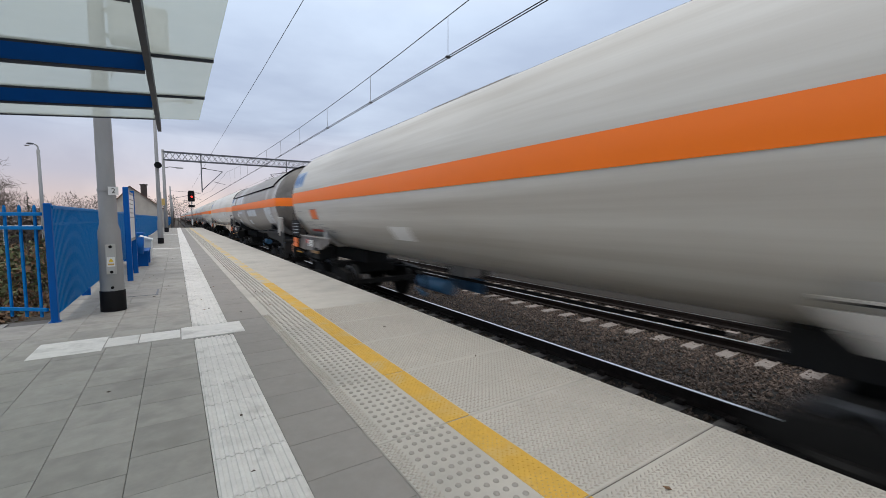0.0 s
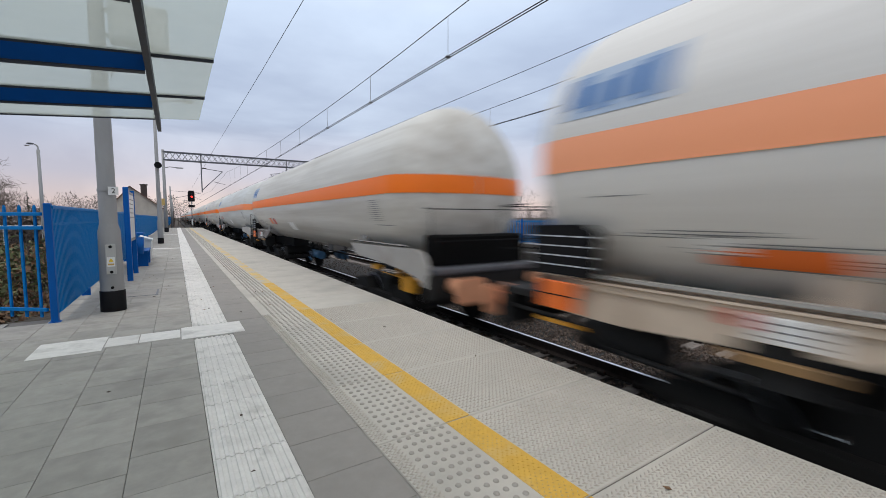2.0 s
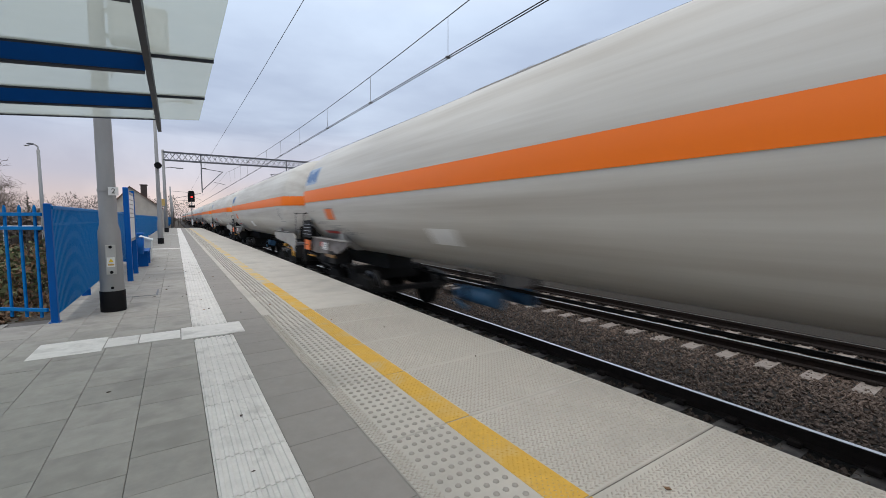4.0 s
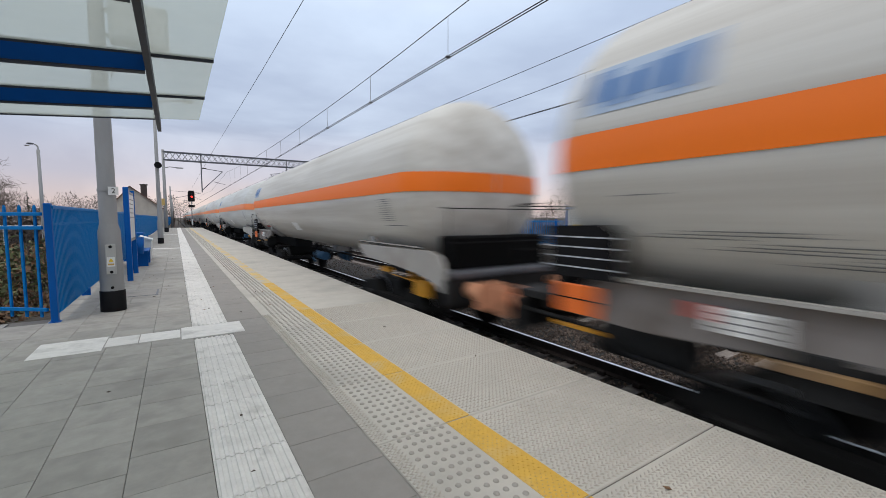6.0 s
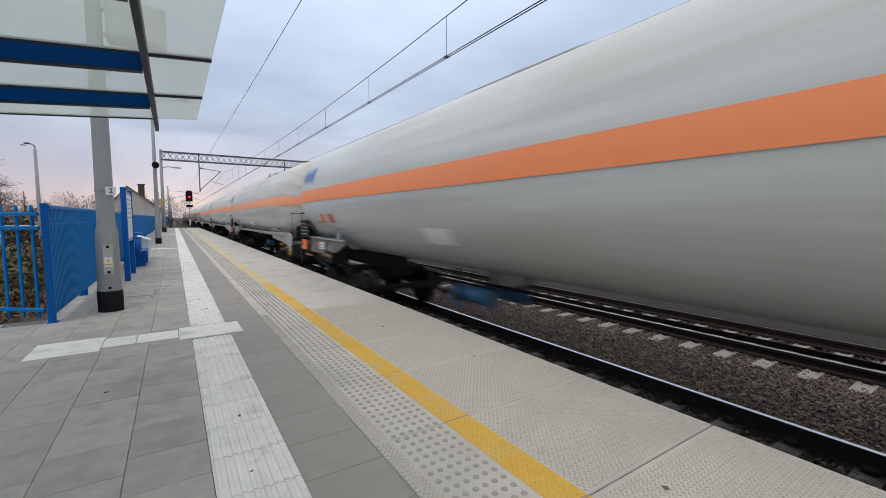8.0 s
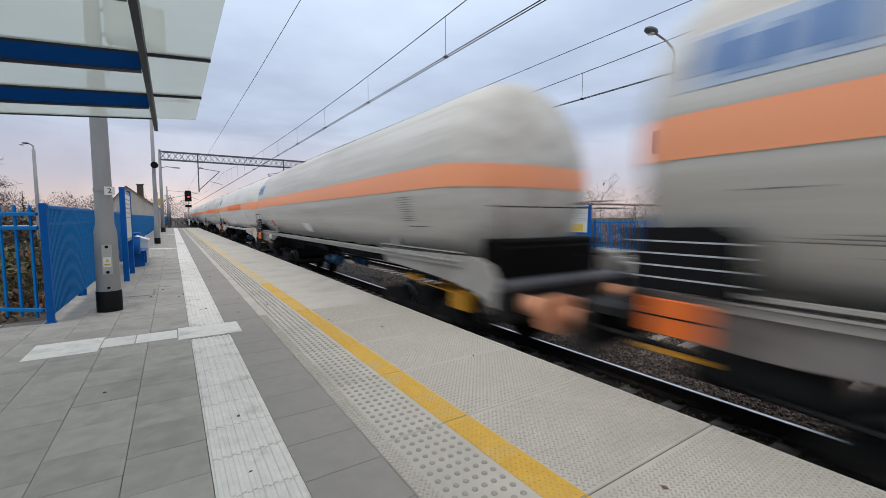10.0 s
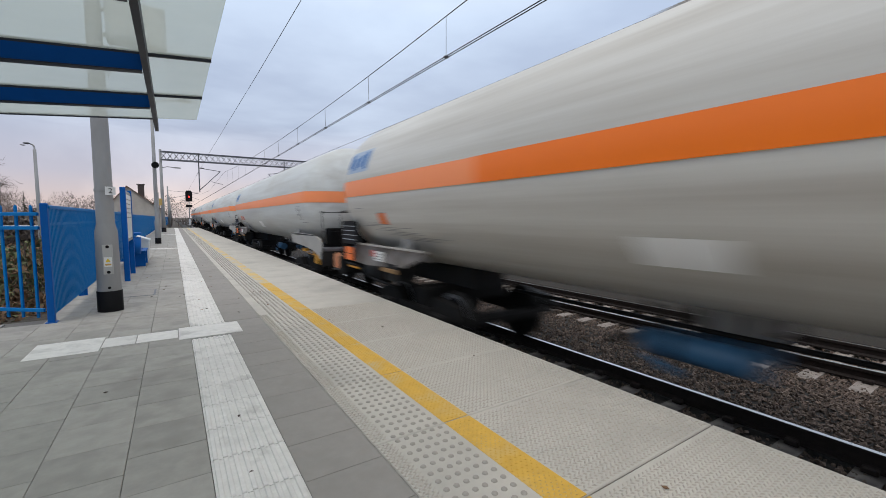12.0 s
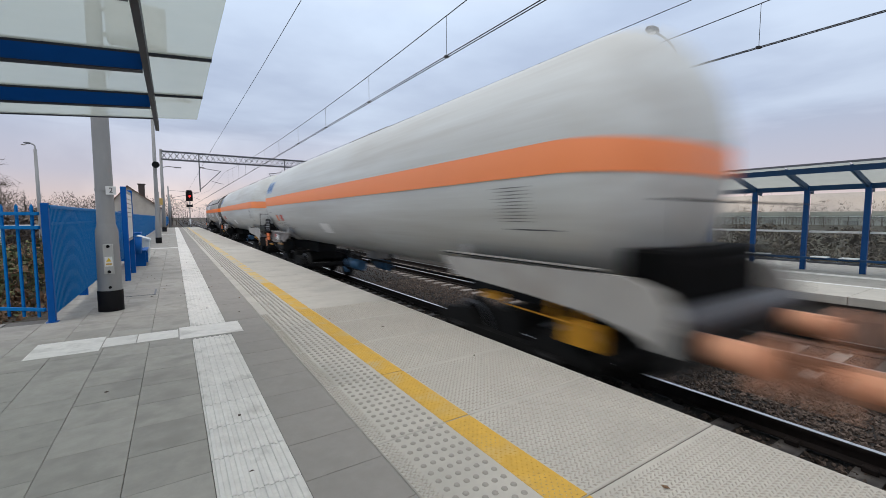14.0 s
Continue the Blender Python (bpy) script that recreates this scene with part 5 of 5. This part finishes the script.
def build_end(wagon, e, half, sheet, under, rear, hood=False, back=0.0):
    """Stub sill, buffers and fittings at one end; e = -1 leading, 1 trailing."""
    end = half + 1.02

    def yy(d):
        return e * (half + d)

    # side skirts of the stub sill
    if rear:
        out = [(yy(-3.05), 1.62), (yy(-0.1), 1.62), (yy(0.1), 1.5), (yy(0.05), 1.22), (yy(-0.6), 1.2), (yy(-2.2), 1.3), (yy(-2.85), 1.5)]
    else:
        out = [(yy(-2.4), 1.62), (yy(0.62), 1.66), (yy(0.9), 1.58), (yy(1.02), 1.4), (yy(1.02), 1.05), (yy(0.86), 1.05), (yy(0.76), 1.13), (yy(0.5), 1.2), (yy(0.1), 1.26), (yy(-0.6), 1.31), (yy(-2.1), 1.38)]
    for x in (-1.3, 1.3):
        part("skirt", Shape().prism(out, x - 0.02, x + 0.02), SKIRT_DIRTY if rear and sheet is SKIRT else sheet, wagon, "side plate under the tank end")
        for d in (-1.9, -0.6):
            part("rib", Shape().prism([(yy(d), 1.38), (yy(d) + 0.02, 1.38), (yy(d) + 0.02, 1.66), (yy(d), 1.66)], x * 0.8, x * 0.985), sheet, wagon)
        if not rear:
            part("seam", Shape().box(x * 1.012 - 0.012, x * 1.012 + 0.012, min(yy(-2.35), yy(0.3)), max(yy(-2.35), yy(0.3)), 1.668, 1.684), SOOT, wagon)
            part("skirt_ledge", Shape().box(x * 1.012 - 0.02, x * 1.012 + 0.02, min(yy(-2.35), yy(0.3)), max(yy(-2.35), yy(0.3)), 1.686, 1.702), sheet, wagon)
    part("tank_saddle", Shape().prism([(-1.15, 1.6), (-0.8, 1.36), (0.8, 1.36), (1.15, 1.6), (1.15, 1.9), (0.6, 1.5), (-0.6, 1.5), (-1.15, 1.9)], yy(-2.2), yy(-1.9), "y"), sheet, wagon)
    part("centre_sill", Shape().box(-0.35, 0.35, min(yy(-3.0), yy(1.0)), max(yy(-3.0), yy(1.0)), 0.95, 1.3, 0.03), under, wagon)
    part("headstock", Shape().box(-1.32, 1.32, min(yy(0.95), yy(1.08)), max(yy(0.95), yy(1.08)), 0.86, 1.26, 0.02), under, wagon)
    for x in (-0.875, 0.875):
        b = Shape().tube((x, yy(1.08), 1.06), (x, yy(1.42), 1.06), 0.135, 0.125, 16)
        b.tube((x, yy(1.42), 1.06), (x, yy(1.54), 1.06), 0.09, 0.09, 12)
        buf = part("buffer", b, COPPER, wagon, "rust-red sprung buffer")
        part("buffer_head", Shape().prism([(-0.27, -0.17), (-0.2, -0.2), (0.2, -0.2), (0.27, -0.17), (0.27, 0.17), (0.2, 0.2), (-0.2, 0.2), (-0.27, 0.17)], 0, e * 0.04, "y"), COPPER, buf).location = (x, yy(1.54), 1.06)
    s = Shape().box(-0.07, 0.07, min(yy(1.08), yy(1.5)), max(yy(1.08), yy(1.5)), 0.98, 1.08, 0.02)
    s.tube((0, yy(1.5), 1.03), (0, yy(1.5), 0.7), 0.035, 0.035, 8)
    part("coupling_hook", s, IRON, wagon)
    part("air_hose", Shape().path([(0.3, yy(1.05), 0.95), (0.32, yy(1.25), 0.8), (0.32, yy(1.4), 0.55), (0.3, yy(1.5), 0.5)], 0.025), BLACK, wagon)
    # platform and hand rails over the headstock
    part("end_platform", Shape().box(-1.25, 1.25, min(yy(0.6), yy(1.1)), max(yy(0.6), yy(1.1)), 1.27, 1.35, 0.01), under if rear or hood else STEEL_GREY, wagon, "" if rear or hood else "grey chequered foot plate")
    if not hood:
        for x in (-1.28, 1.28):
            part("hand_rail", Shape().path([(x, yy(1.05), 1.3), (x, yy(1.05), 2.32), (x, yy(0.85), 2.34), (x * 0.9, yy(0.8), 2.34)], 0.009), BLACK, wagon, "thin black hand rail")
        part("cross_rail", Shape().path([(-1.28, yy(1.05), 2.32), (1.28, yy(1.05), 2.32)], 0.009), BLACK, wagon)
        part("cross_rail", Shape().path([(-1.28, yy(1.05), 1.8), (1.28, yy(1.05), 1.8)], 0.008), BLACK, wagon)
    # black block between the skirts, put in for the shade of the opening
    if not hood:
        part("end_cabinet", Shape().box(-0.98, 0.98, min(yy(0.32), yy(0.78)), max(yy(0.32), yy(0.78)), 1.36, 1.88, 0.03), OPENING_SHADE, wagon, "black block standing for the shaded opening below the dished end")
    part("step", Shape().box(-1.34, -1.1, min(yy(0.75), yy(1.05)), max(yy(0.75), yy(1.05)), 0.55, 0.58).path([(-1.33, yy(0.76), 0.57), (-1.33, yy(0.76), 1.0)], 0.012).path([(-1.33, yy(1.04), 0.57), (-1.33, yy(1.04), 1.0)], 0.012), SOOT, wagon, "sooty shunter's step")
    if rear:
        # plate rack at the trailing corner
        for x in (-1.36, 1.36):
            x *= 1.07
            rack = part("plate_rack", Shape().prism([(yy(-0.45), 1.62), (yy(0.4), 1.62), (yy(0.4), 2.1), (yy(-0.3), 2.12), (yy(-0.45), 2.04)], x - 0.02, x + 0.02), BLACK, wagon, "black holder for consignment plates")
            face = x + math.copysign(0.022, x)
            for k in range(4):
                z = 1.71 + k * 0.095
                part("data_line", Shape().box(min(face, face + 0.004), max(face, face + 0.004), min(yy(-0.4), yy(0.36)), max(yy(-0.4), yy(0.36)), z, z + 0.013), PRINT_PALE, rack)
            part("rack_leg", Shape().beam((x, yy(0.3), 1.25), (x, yy(0.3), 1.7), 0.04, 0.06), SOOT, wagon)
            p = part("hazard_plate", Shape().box(x - 0.02, x + 0.02, min(yy(-0.2), yy(0.24)), max(yy(-0.2), yy(0.24)), 1.27, 1.55, 0.01), PLATE_ORANGE, wagon, "orange hazard plate")
            part("plate_bar", Shape().box(min(face, face + 0.003), max(face, face + 0.003), min(yy(-0.2), yy(0.24)), max(yy(-0.2), yy(0.24)), 1.405, 1.418), BLACK, p)
            x /= 1.07
            face = x + math.copysign(0.026, x)
            label = part("route_label", Shape().box(x - 0.025, x + 0.025, min(yy(-1.5 - back), yy(-1.15 - back)), max(yy(-1.5 - back), yy(-1.15 - back)), 1.35, 1.53, 0.008), WHITE, wagon, "white route card holder")
            for k in range(3):
                part("data_line", Shape().box(min(face, face + 0.003), max(face, face + 0.003), min(yy(-1.46 - back), yy(-1.19 - back)), max(yy(-1.46 - back), yy(-1.19 - back)), 1.38 + k * 0.05, 1.392 + k * 0.05), STEEL_GREY, label)
            part("hazard_label", Shape().box(x - 0.024, x + 0.024, min(yy(-1.08 - back), yy(-0.98 - back)), max(yy(-1.08 - back), yy(-0.98 - back)), 1.42, 1.54, 0.006), PLATE_RED, wagon, "small red hazard label")
            part("skirt_ledge", Shape().box(x - 0.035, x + 0.035, min(yy(-3.05), yy(-0.1)), max(yy(-3.05), yy(-0.1)), 1.622, 1.65), SKIRT, wagon, "pale ledge on top of the skirt")
            part("dust_board", Shape().box(x - 0.03, x + 0.03, min(yy(-2.05), yy(-1.45)), max(yy(-2.05), yy(-1.45)), 1.18, 1.245, 0.008), TAN_GEAR, wagon, "dusty tan foot board")
        part("long_step", Shape().box(-1.36, -1.3, min(yy(-0.15), yy(0.35)), max(yy(-0.15), yy(0.35)), 1.08, 1.11, 0.006), GEAR_YELLOW, wagon, "yellow foot board")
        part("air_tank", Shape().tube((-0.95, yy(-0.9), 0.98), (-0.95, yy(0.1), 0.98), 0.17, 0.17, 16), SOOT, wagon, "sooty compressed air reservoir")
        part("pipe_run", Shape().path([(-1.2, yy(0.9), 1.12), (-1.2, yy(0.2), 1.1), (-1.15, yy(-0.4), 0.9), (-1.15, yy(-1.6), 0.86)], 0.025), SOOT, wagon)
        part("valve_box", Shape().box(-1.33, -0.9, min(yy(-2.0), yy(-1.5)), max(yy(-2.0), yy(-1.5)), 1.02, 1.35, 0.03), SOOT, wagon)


def build_wagon(length, paint, sheet, under, orange, sill, name, label, plates, patch=None, hood=False):
    """One gas tank wagon, its origin on the rails under its middle, leading end towards -Y."""
    global R
    R = 1.42 if hood else 1.51
    half = length / 2
    nose, lead = 0.0 if hood else 0.15, 0.9 if sill else 0.55
    wagon = empty(name)
    tagged(wagon, label, "tank wagon", "wagons of the gas train")
    prof = [(head_radius(HEAD * math.sin(radians(a))), -half + nose - HEAD * math.sin(radians(a))) for a in range(90, 0, -9)]
    prof += [(R, -half + nose + (length - nose) * k / 10) for k in range(11)]
    prof += [(head_radius(HEAD * math.sin(radians(a))), half + HEAD * math.sin(radians(a))) for a in range(9, 91, 9)]
    part("tank", Shape().turned(prof, "y", 72, at=(0, 0, ZC)), TANK[paint], wagon)
    part("stripe", stripe(half, nose), orange, wagon, "orange band round the tank")
    if patch:
        for side in (-1, 1):
            part("stripe_patch", skin(patch[0], patch[1], -6.3, 6.0, 0.013, side), ORANGE, wagon, "freshly painted orange section")
    # emblem near the trailing end, fine print near the leading end
    for side in (-1, 1):
        em = part("emblem", skin(half - 1.05, half - 0.02, 12, 30, 0.004, side), LOGO_FIELD, wagon, "blue and white emblem panel")
        for k in range(4):
            part("emblem_bar", skin(half - 0.98 + k * 0.25, half - 0.8 + k * 0.25, 14 + 2 * (k % 2), 28 - 2 * (k % 3), 0.008, side), LOGO_BLUE, em)
        for k in range(11):
            part("print_line", skin(-half + lead + 0.03 * (k % 2), -half + lead + 0.47 - 0.06 * (k % 3), -10.4 - k * 1.5, -9.95 - k * 1.5, 0.004, side), PRINT, wagon)
        part("print_line", skin(-half + lead - 0.35, -half + lead + 0.37, -29.4, -28.8, 0.004, side), STEEL_GREY, wagon)
        for k in range(12):
            y0 = -0.9 - 0.17 * k + 0.35 * (k % 3)
            part("print_line", skin(half + y0 - 0.75 - 0.3 * (k % 2), half + y0, -27.6 - 1.2 * k, -27.25 - 1.2 * k, 0.004, side, 1), PRINT, wagon)
        part("print_line", skin(half - 0.75, half - 0.4, -15.8, -15.4, 0.004, side, 1), PRINT, wagon)
        for y, a, w, mt, *tall in plates:
            h = tall[0] if tall else 4.5
            card = part("placard", skin(half + y, half + y + w, a - h, a + h, 0.006, side), {"o": PLATE_ORANGE, "r": PLATE_RED, "w": WHITE}[mt], wagon)
            for b in (a - h, a + h):
                part("placard_edge", skin(half + y, half + y + w, b - 0.25, b + 0.25, 0.008, side, 1), PRINT, card)
    part("belly_plate", skin(half - 7.25, half - 6.5, -42, -30, 0.008), DATA_WHITE if paint != "dark" else CLEANED, wagon, "white data panel low on the tank")
    # fittings under the middle
    g = half - 6.55
    part("brake_cylinder", Shape().tube((0.55, g - 0.45, 0.78), (0.55, g + 0.3, 0.78), 0.15, 0.15, 16).tube((0.55, g + 0.3, 0.78), (0.55, g + 0.75, 0.78), 0.035, 0.035, 8), GEAR_BLUE, wagon, "blue brake cylinder")
    part("air_reservoir", Shape().tube((-0.35, g - 0.6, 0.86), (-0.35, g + 0.45, 0.86), 0.14, 0.14, 16), GEAR_BLUE, wagon, "grimy blue air reservoir")
    for y in (g - 0.55, g - 0.1, g + 0.4):
        part("hanger", Shape().beam((0.55, y, 0.6), (0.55, y, 1.28), 0.07, 0.05), IRON, wagon)
        part("hanger", Shape().beam((-0.35, y, 0.68), (-0.35, y, 1.28), 0.06, 0.05), IRON, wagon)
    part("brake_lever", Shape().beam((-0.5, g + 0.75, 0.8), (0.9, g + 0.75, 0.8), 0.05, 0.09), IRON, wagon)
    part("valve_spindle", Shape().beam((-0.5, g + 0.1, 0.62), (-0.5, g + 0.1, 1.3), 0.04, 0.04), IRON, wagon)
    part("valve_handle", Shape().beam((-0.53, g + 0.1, 0.66), (-0.53, g + 0.34, 0.74), 0.03, 0.05).tube((-0.5, g + 0.1, 0.66), (-0.56, g + 0.1, 0.66), 0.05, 0.05, 10), GEAR_BLUE, wagon)
    part("valve_chest", Shape().box(0.1, 0.8, g - 0.5, g + 0.1, 1.0, 1.26, 0.03), SKIRT, wagon, "pale valve chest under the tank")
    s = Shape().path([(0.2, -half + 3.4, 0.95), (0.2, half - 3.4, 0.95)], 0.03)
    part("brake_pipe", s, IRON, wagon)
    # catwalk on top
    s = Shape().box(-0.3, 0.3, -1.2, 1.2, ZC + R + 0.02, ZC + R + 0.05)
    s.tube((0, 0, ZC + R - 0.05), (0, 0, ZC + R + 0.09), 0.26, 0.26, 16)
    part("manhole", s, sheet, wagon)
    if sill:
        stop = half + 0.3 if paint != "dark" else -half + 4.2
        for x in (-1.3, 1.3):
            part("side_sill", Shape().box(x - 0.06, x + 0.06, -half - 0.3, stop, 1.5, 1.57, 0.01).box(x - 0.09, x + 0.09, -half - 0.3, stop, 1.57, 1.59), PALE_SILL if paint == "white" and patch else sheet, wagon, "long side sill")
        for k in range(9 if paint != "dark" else 2):
            y = -half + 2.2 + k * (length - 4.4) / 8
            part("cradle", Shape().prism([(-1.28, 1.42), (1.28, 1.42), (1.28, 1.62), (0.7, 1.4), (-0.7, 1.4), (-1.28, 1.62)], y - 0.04, y + 0.04, "y"), under, wagon)
        part("floor_sill", Shape().box(-0.3, 0.3, -half, min(stop, half), 1.12, 1.38, 0.02), under, wagon)
    if hood:
        a0, rad = 27.0, R + 0.025
        arc = [a0 + (180 - 2 * a0) * k / 24 for k in range(25)]

        def lip(a):
            """How far the shield stops short of the dished end, by angle."""
            f = min(1.0, (min(a, 180 - a) - a0) / 26)
            return 0.75 - 0.85 * f * f * (3 - 2 * f)

        rows = []
        for k in range(9):
            f = k / 8
            rows.append([(rad * math.cos(radians(a)), (-half + lip(a)) * (1 - f) + (half - lip(a) * 0.3) * f, ZC + rad * math.sin(radians(a))) for a in arc])
        k = len(arc)
        s = Shape().add([p for r in rows for p in r], [(j * k + i, j * k + i + 1, (j + 1) * k + i + 1, (j + 1) * k + i) for j in range(8) for i in range(k - 1)], True)
        part("sun_shield", s, TANK["dark"], wagon, "sooty curved sun shield over the tank")
        for i in (0, k - 1):
            part("shield_edge", Shape().path([rows[0][i], rows[-1][i]], 0.028), BLACK, wagon, "black edge strip")
        for r in (rows[0], rows[-1]):
            part("shield_rim", Shape().path(r, 0.035), BLACK, wagon)
        for side in (-1, 1):
            for y0, y1, b0, b1 in ((half - 5.2, half - 2.4, 8, 25.5), (half - 1.75, half - 0.2, 8, 25.5), (half - 3.2, half - 2.35, -42, -29), (half - 4.9, half - 3.2, -15, -10.5), (half - 9.6, half - 6.95, -22, -9)):
                part("clean_panel", skin(y0, y1, b0, b1, 0.006, side), CLEANED, wagon, "paler wiped patch of paint")
            part("data_panel", skin(-half + 1.0, -half + 2.4, -36, -7, 0.006, side), CLEANED, wagon, "pale data panel")
        if paint == "dark":
            part("dished_end", Shape().turned([(r + 0.004 if r > 0.01 else r, y - 0.006) for r, y in prof[:10]], "y", 72, at=(0, 0, ZC)), SOOTY_END, wagon, "soot-blackened dished end")
            for cx, cz, w, h in ((0.25, 0.92, 0.24, 0.13), (-0.28, 0.5, 0.3, 0.1), (-0.2, -0.3, 0.3, 0.12), (0.45, 0.28, 0.2, 0.09)):
                v = []
                for i in range(4):
                    for j in range(4):
                        x, z = cx - w + 2 * w * i / 3, cz - h + 2 * h * j / 3
                        v.append((x, -half - 0.016 - HEAD * (1 - (math.hypot(x, z) / R) ** 2.1) ** (1 / 2.1), ZC + z))
                part("wiped_patch", Shape().add(v, [(4 * i + j, 4 * i + j + 1, 4 * i + j + 5, 4 * i + j + 4) for i in range(3) for j in range(3)], True), CLEANED, wagon, "wiped pale patch on the sooty end")
        for y in (-half - 0.3, half + 0.3):
            part("end_post", Shape().box(-1.34, -1.2, y - 0.18, y + 0.18, 1.5, 2.2, 0.03), SKIRT, wagon)
    build_bogie(wagon, -half + 1.4, IRON, DUSTY_IRON if sheet is TAN else IRON)
    if not hood and sheet is SKIRT:
        q = Shape().box(-1.14, -0.97, -half - 0.16, -half + 0.3, 0.82, 1.08, 0.03).beam((-1.12, -half + 0.3, 1.05), (-1.12, -half + 1.2, 1.08), 0.015, 0.015)
        q.box(-1.14, -1.0, -half + 1.32, -half + 1.66, 1.1, 1.19, 0.02)
        q.beam((-1.1, -half + 0.06, 1.05), (-1.1, -half + 0.06, 1.3), 0.05, 0.05).beam((-1.1, -half + 0.44, 1.05), (-1.1, -half + 0.44, 1.3), 0.05, 0.05)
        part("hand_brake", q, GEAR_YELLOW, wagon, "yellow hand brake gear")
    build_bogie(wagon, half - 2.15, IRON, IRON)
    build_end(wagon, -1, half, sheet, under, False, hood)
    build_end(wagon, 1, half, sheet, under, True, hood, 0.5 if sill and not hood else 0.0)
    return wagon


SPEED = 23.2
# moments at which each trailing weld passes three metres ahead of the camera
PASS = [0.454, 1.223, 1.991, 2.806, 3.605, 4.394, 5.18, 5.981, 6.785, 7.584, 8.399, 9.17, 9.94, 10.711, 11.463, 12.241, 13.045, 13.838, 14.639, 15.457, 16.25]
LONG, SHORT, HOODED = 15.1, 14.6, 14.4
KINDS = "a d s b c a a b h g c t t t u f c e c c d".split()
RED, AMB = (-2.3, -32, 0.4, "r"), (-1.7, -24, 0.32, "o")
MADE = {
    "a": lambda: build_wagon(LONG, "pale", SKIRT, SOOT, ORANGE, False, "tank_wagon", "pale grey gas tank wagon with a bright orange stripe", [(-2.25, -19.5, 0.6, "o", 5.5), (-2.0, -39.5, 1.1, "r", 1.8)]),
    "h": lambda: build_wagon(LONG, "pale", SKIRT, SOOT, ORANGE, False, "tank_wagon", "pale grey gas tank wagon with low red lettering", [(-1.95, -40, 0.85, "r", 2.0)]),
    "b": lambda: build_wagon(LONG, "pale", SKIRT, SOOT, ORANGE, False, "tank_wagon", "grey gas tank wagon with orange stripe and small red placards", [(-4.45, -29.5, 0.45, "r", 5), (-3.8, -29, 0.4, "o", 5)]),
    "c": lambda: build_wagon(LONG, "cool", SKIRT, SOOT, SALMON, False, "tank_wagon", "pale grey gas tank wagon with a faded orange stripe", [AMB, (-2.4, -24, 0.4, "r")]),
    "g": lambda: build_wagon(LONG, "cool", SKIRT, SOOT, SALMON, False, "tank_wagon", "pale grey gas tank wagon with one red label", [(-1.2, -35, 0.3, "r")]),
    "e": lambda: build_wagon(LONG, "cool", SKIRT, SOOT, SALMON, False, "tank_wagon", "grey gas tank wagon with faded stripe and red placards", [(-2.4, -27, 0.6, "r")]),
    "d": lambda: build_wagon(HOODED, "dark", SOOT, SOOT, ORANGE, True, "tank_wagon", "sooty dark grey tank wagon with a curved sun shield", [(-3.2, -18, 0.5, "w")], None, True),
    "s": lambda: build_wagon(SHORT, "white", TAN, SOOT, PALE_SALMON, True, "tank_wagon", "whitish tank wagon on a dusty tan full-length frame", [(-2.1, -35.5, 0.8, "o", 3.5), (-1.5, -32, 0.3, "w", 3)]),
    "t": lambda: build_wagon(SHORT, "pale", SKIRT, SOOT, PALE_SALMON, True, "tank_wagon", "pale tank wagon on a grey full-length frame", [RED]),
    "u": lambda: build_wagon(SHORT, "white", TAN, SOOT, PALE_SALMON, True, "tank_wagon", "pale tank wagon with a repainted orange stripe section", [(-2.4, -40.5, 1.0, "r", 2.2), (-3.0, -30, 0.5, "o", 5)], (-4.8, 1.5)),
    "f": lambda: build_wagon(SHORT, "pale", SKIRT, SOOT, SALMON, False, "tank_wagon", "pale tank wagon with a half repainted orange stripe", [AMB], (-2.2, 2.8)),
}
TRAIN = []


def build_train():
    first = {}
    for n, kind in enumerate(KINDS):
        if kind not in first:
            first[kind] = MADE[kind]()
            wagon = first[kind]
        else:
            wagon = copy_thing(first[kind], Matrix())
        length = HOODED if kind == "d" else SHORT if kind in "stuf" else LONG
        TRAIN.append((wagon, 3.0 + SPEED * PASS[n] - length / 2))


build_train()


# ---- what moves ----
def motions():
    """The train rolls past at an even speed, and its wheels turn."""
    for wagon, start in TRAIN:
        walk(wagon, [(t, pose(TRACK_A, start - SPEED * t, RAIL_Z)) for t in (0.0, 3.5, 7.0, 10.5, 14.0)])
    turn = -math.degrees(SPEED / FPS / 0.52)
    wheel = WHEELSETS[0]
    walk(wheel, [(k / FPS, pose(0, 0, 0, -turn * k)) for k in range(14 * FPS + 1)])
    keys = wheel.animation_data
    for wagon, start in TRAIN:
        for ob in wagon.children_recursive:
            if ob.name.startswith("wheelset") and ob is not wheel:
                ob.rotation_mode = "QUATERNION"
                ob.animation_data_create()
                ob.animation_data.action = keys.action
                ob.animation_data.action_slot = keys.action_slot


motions()
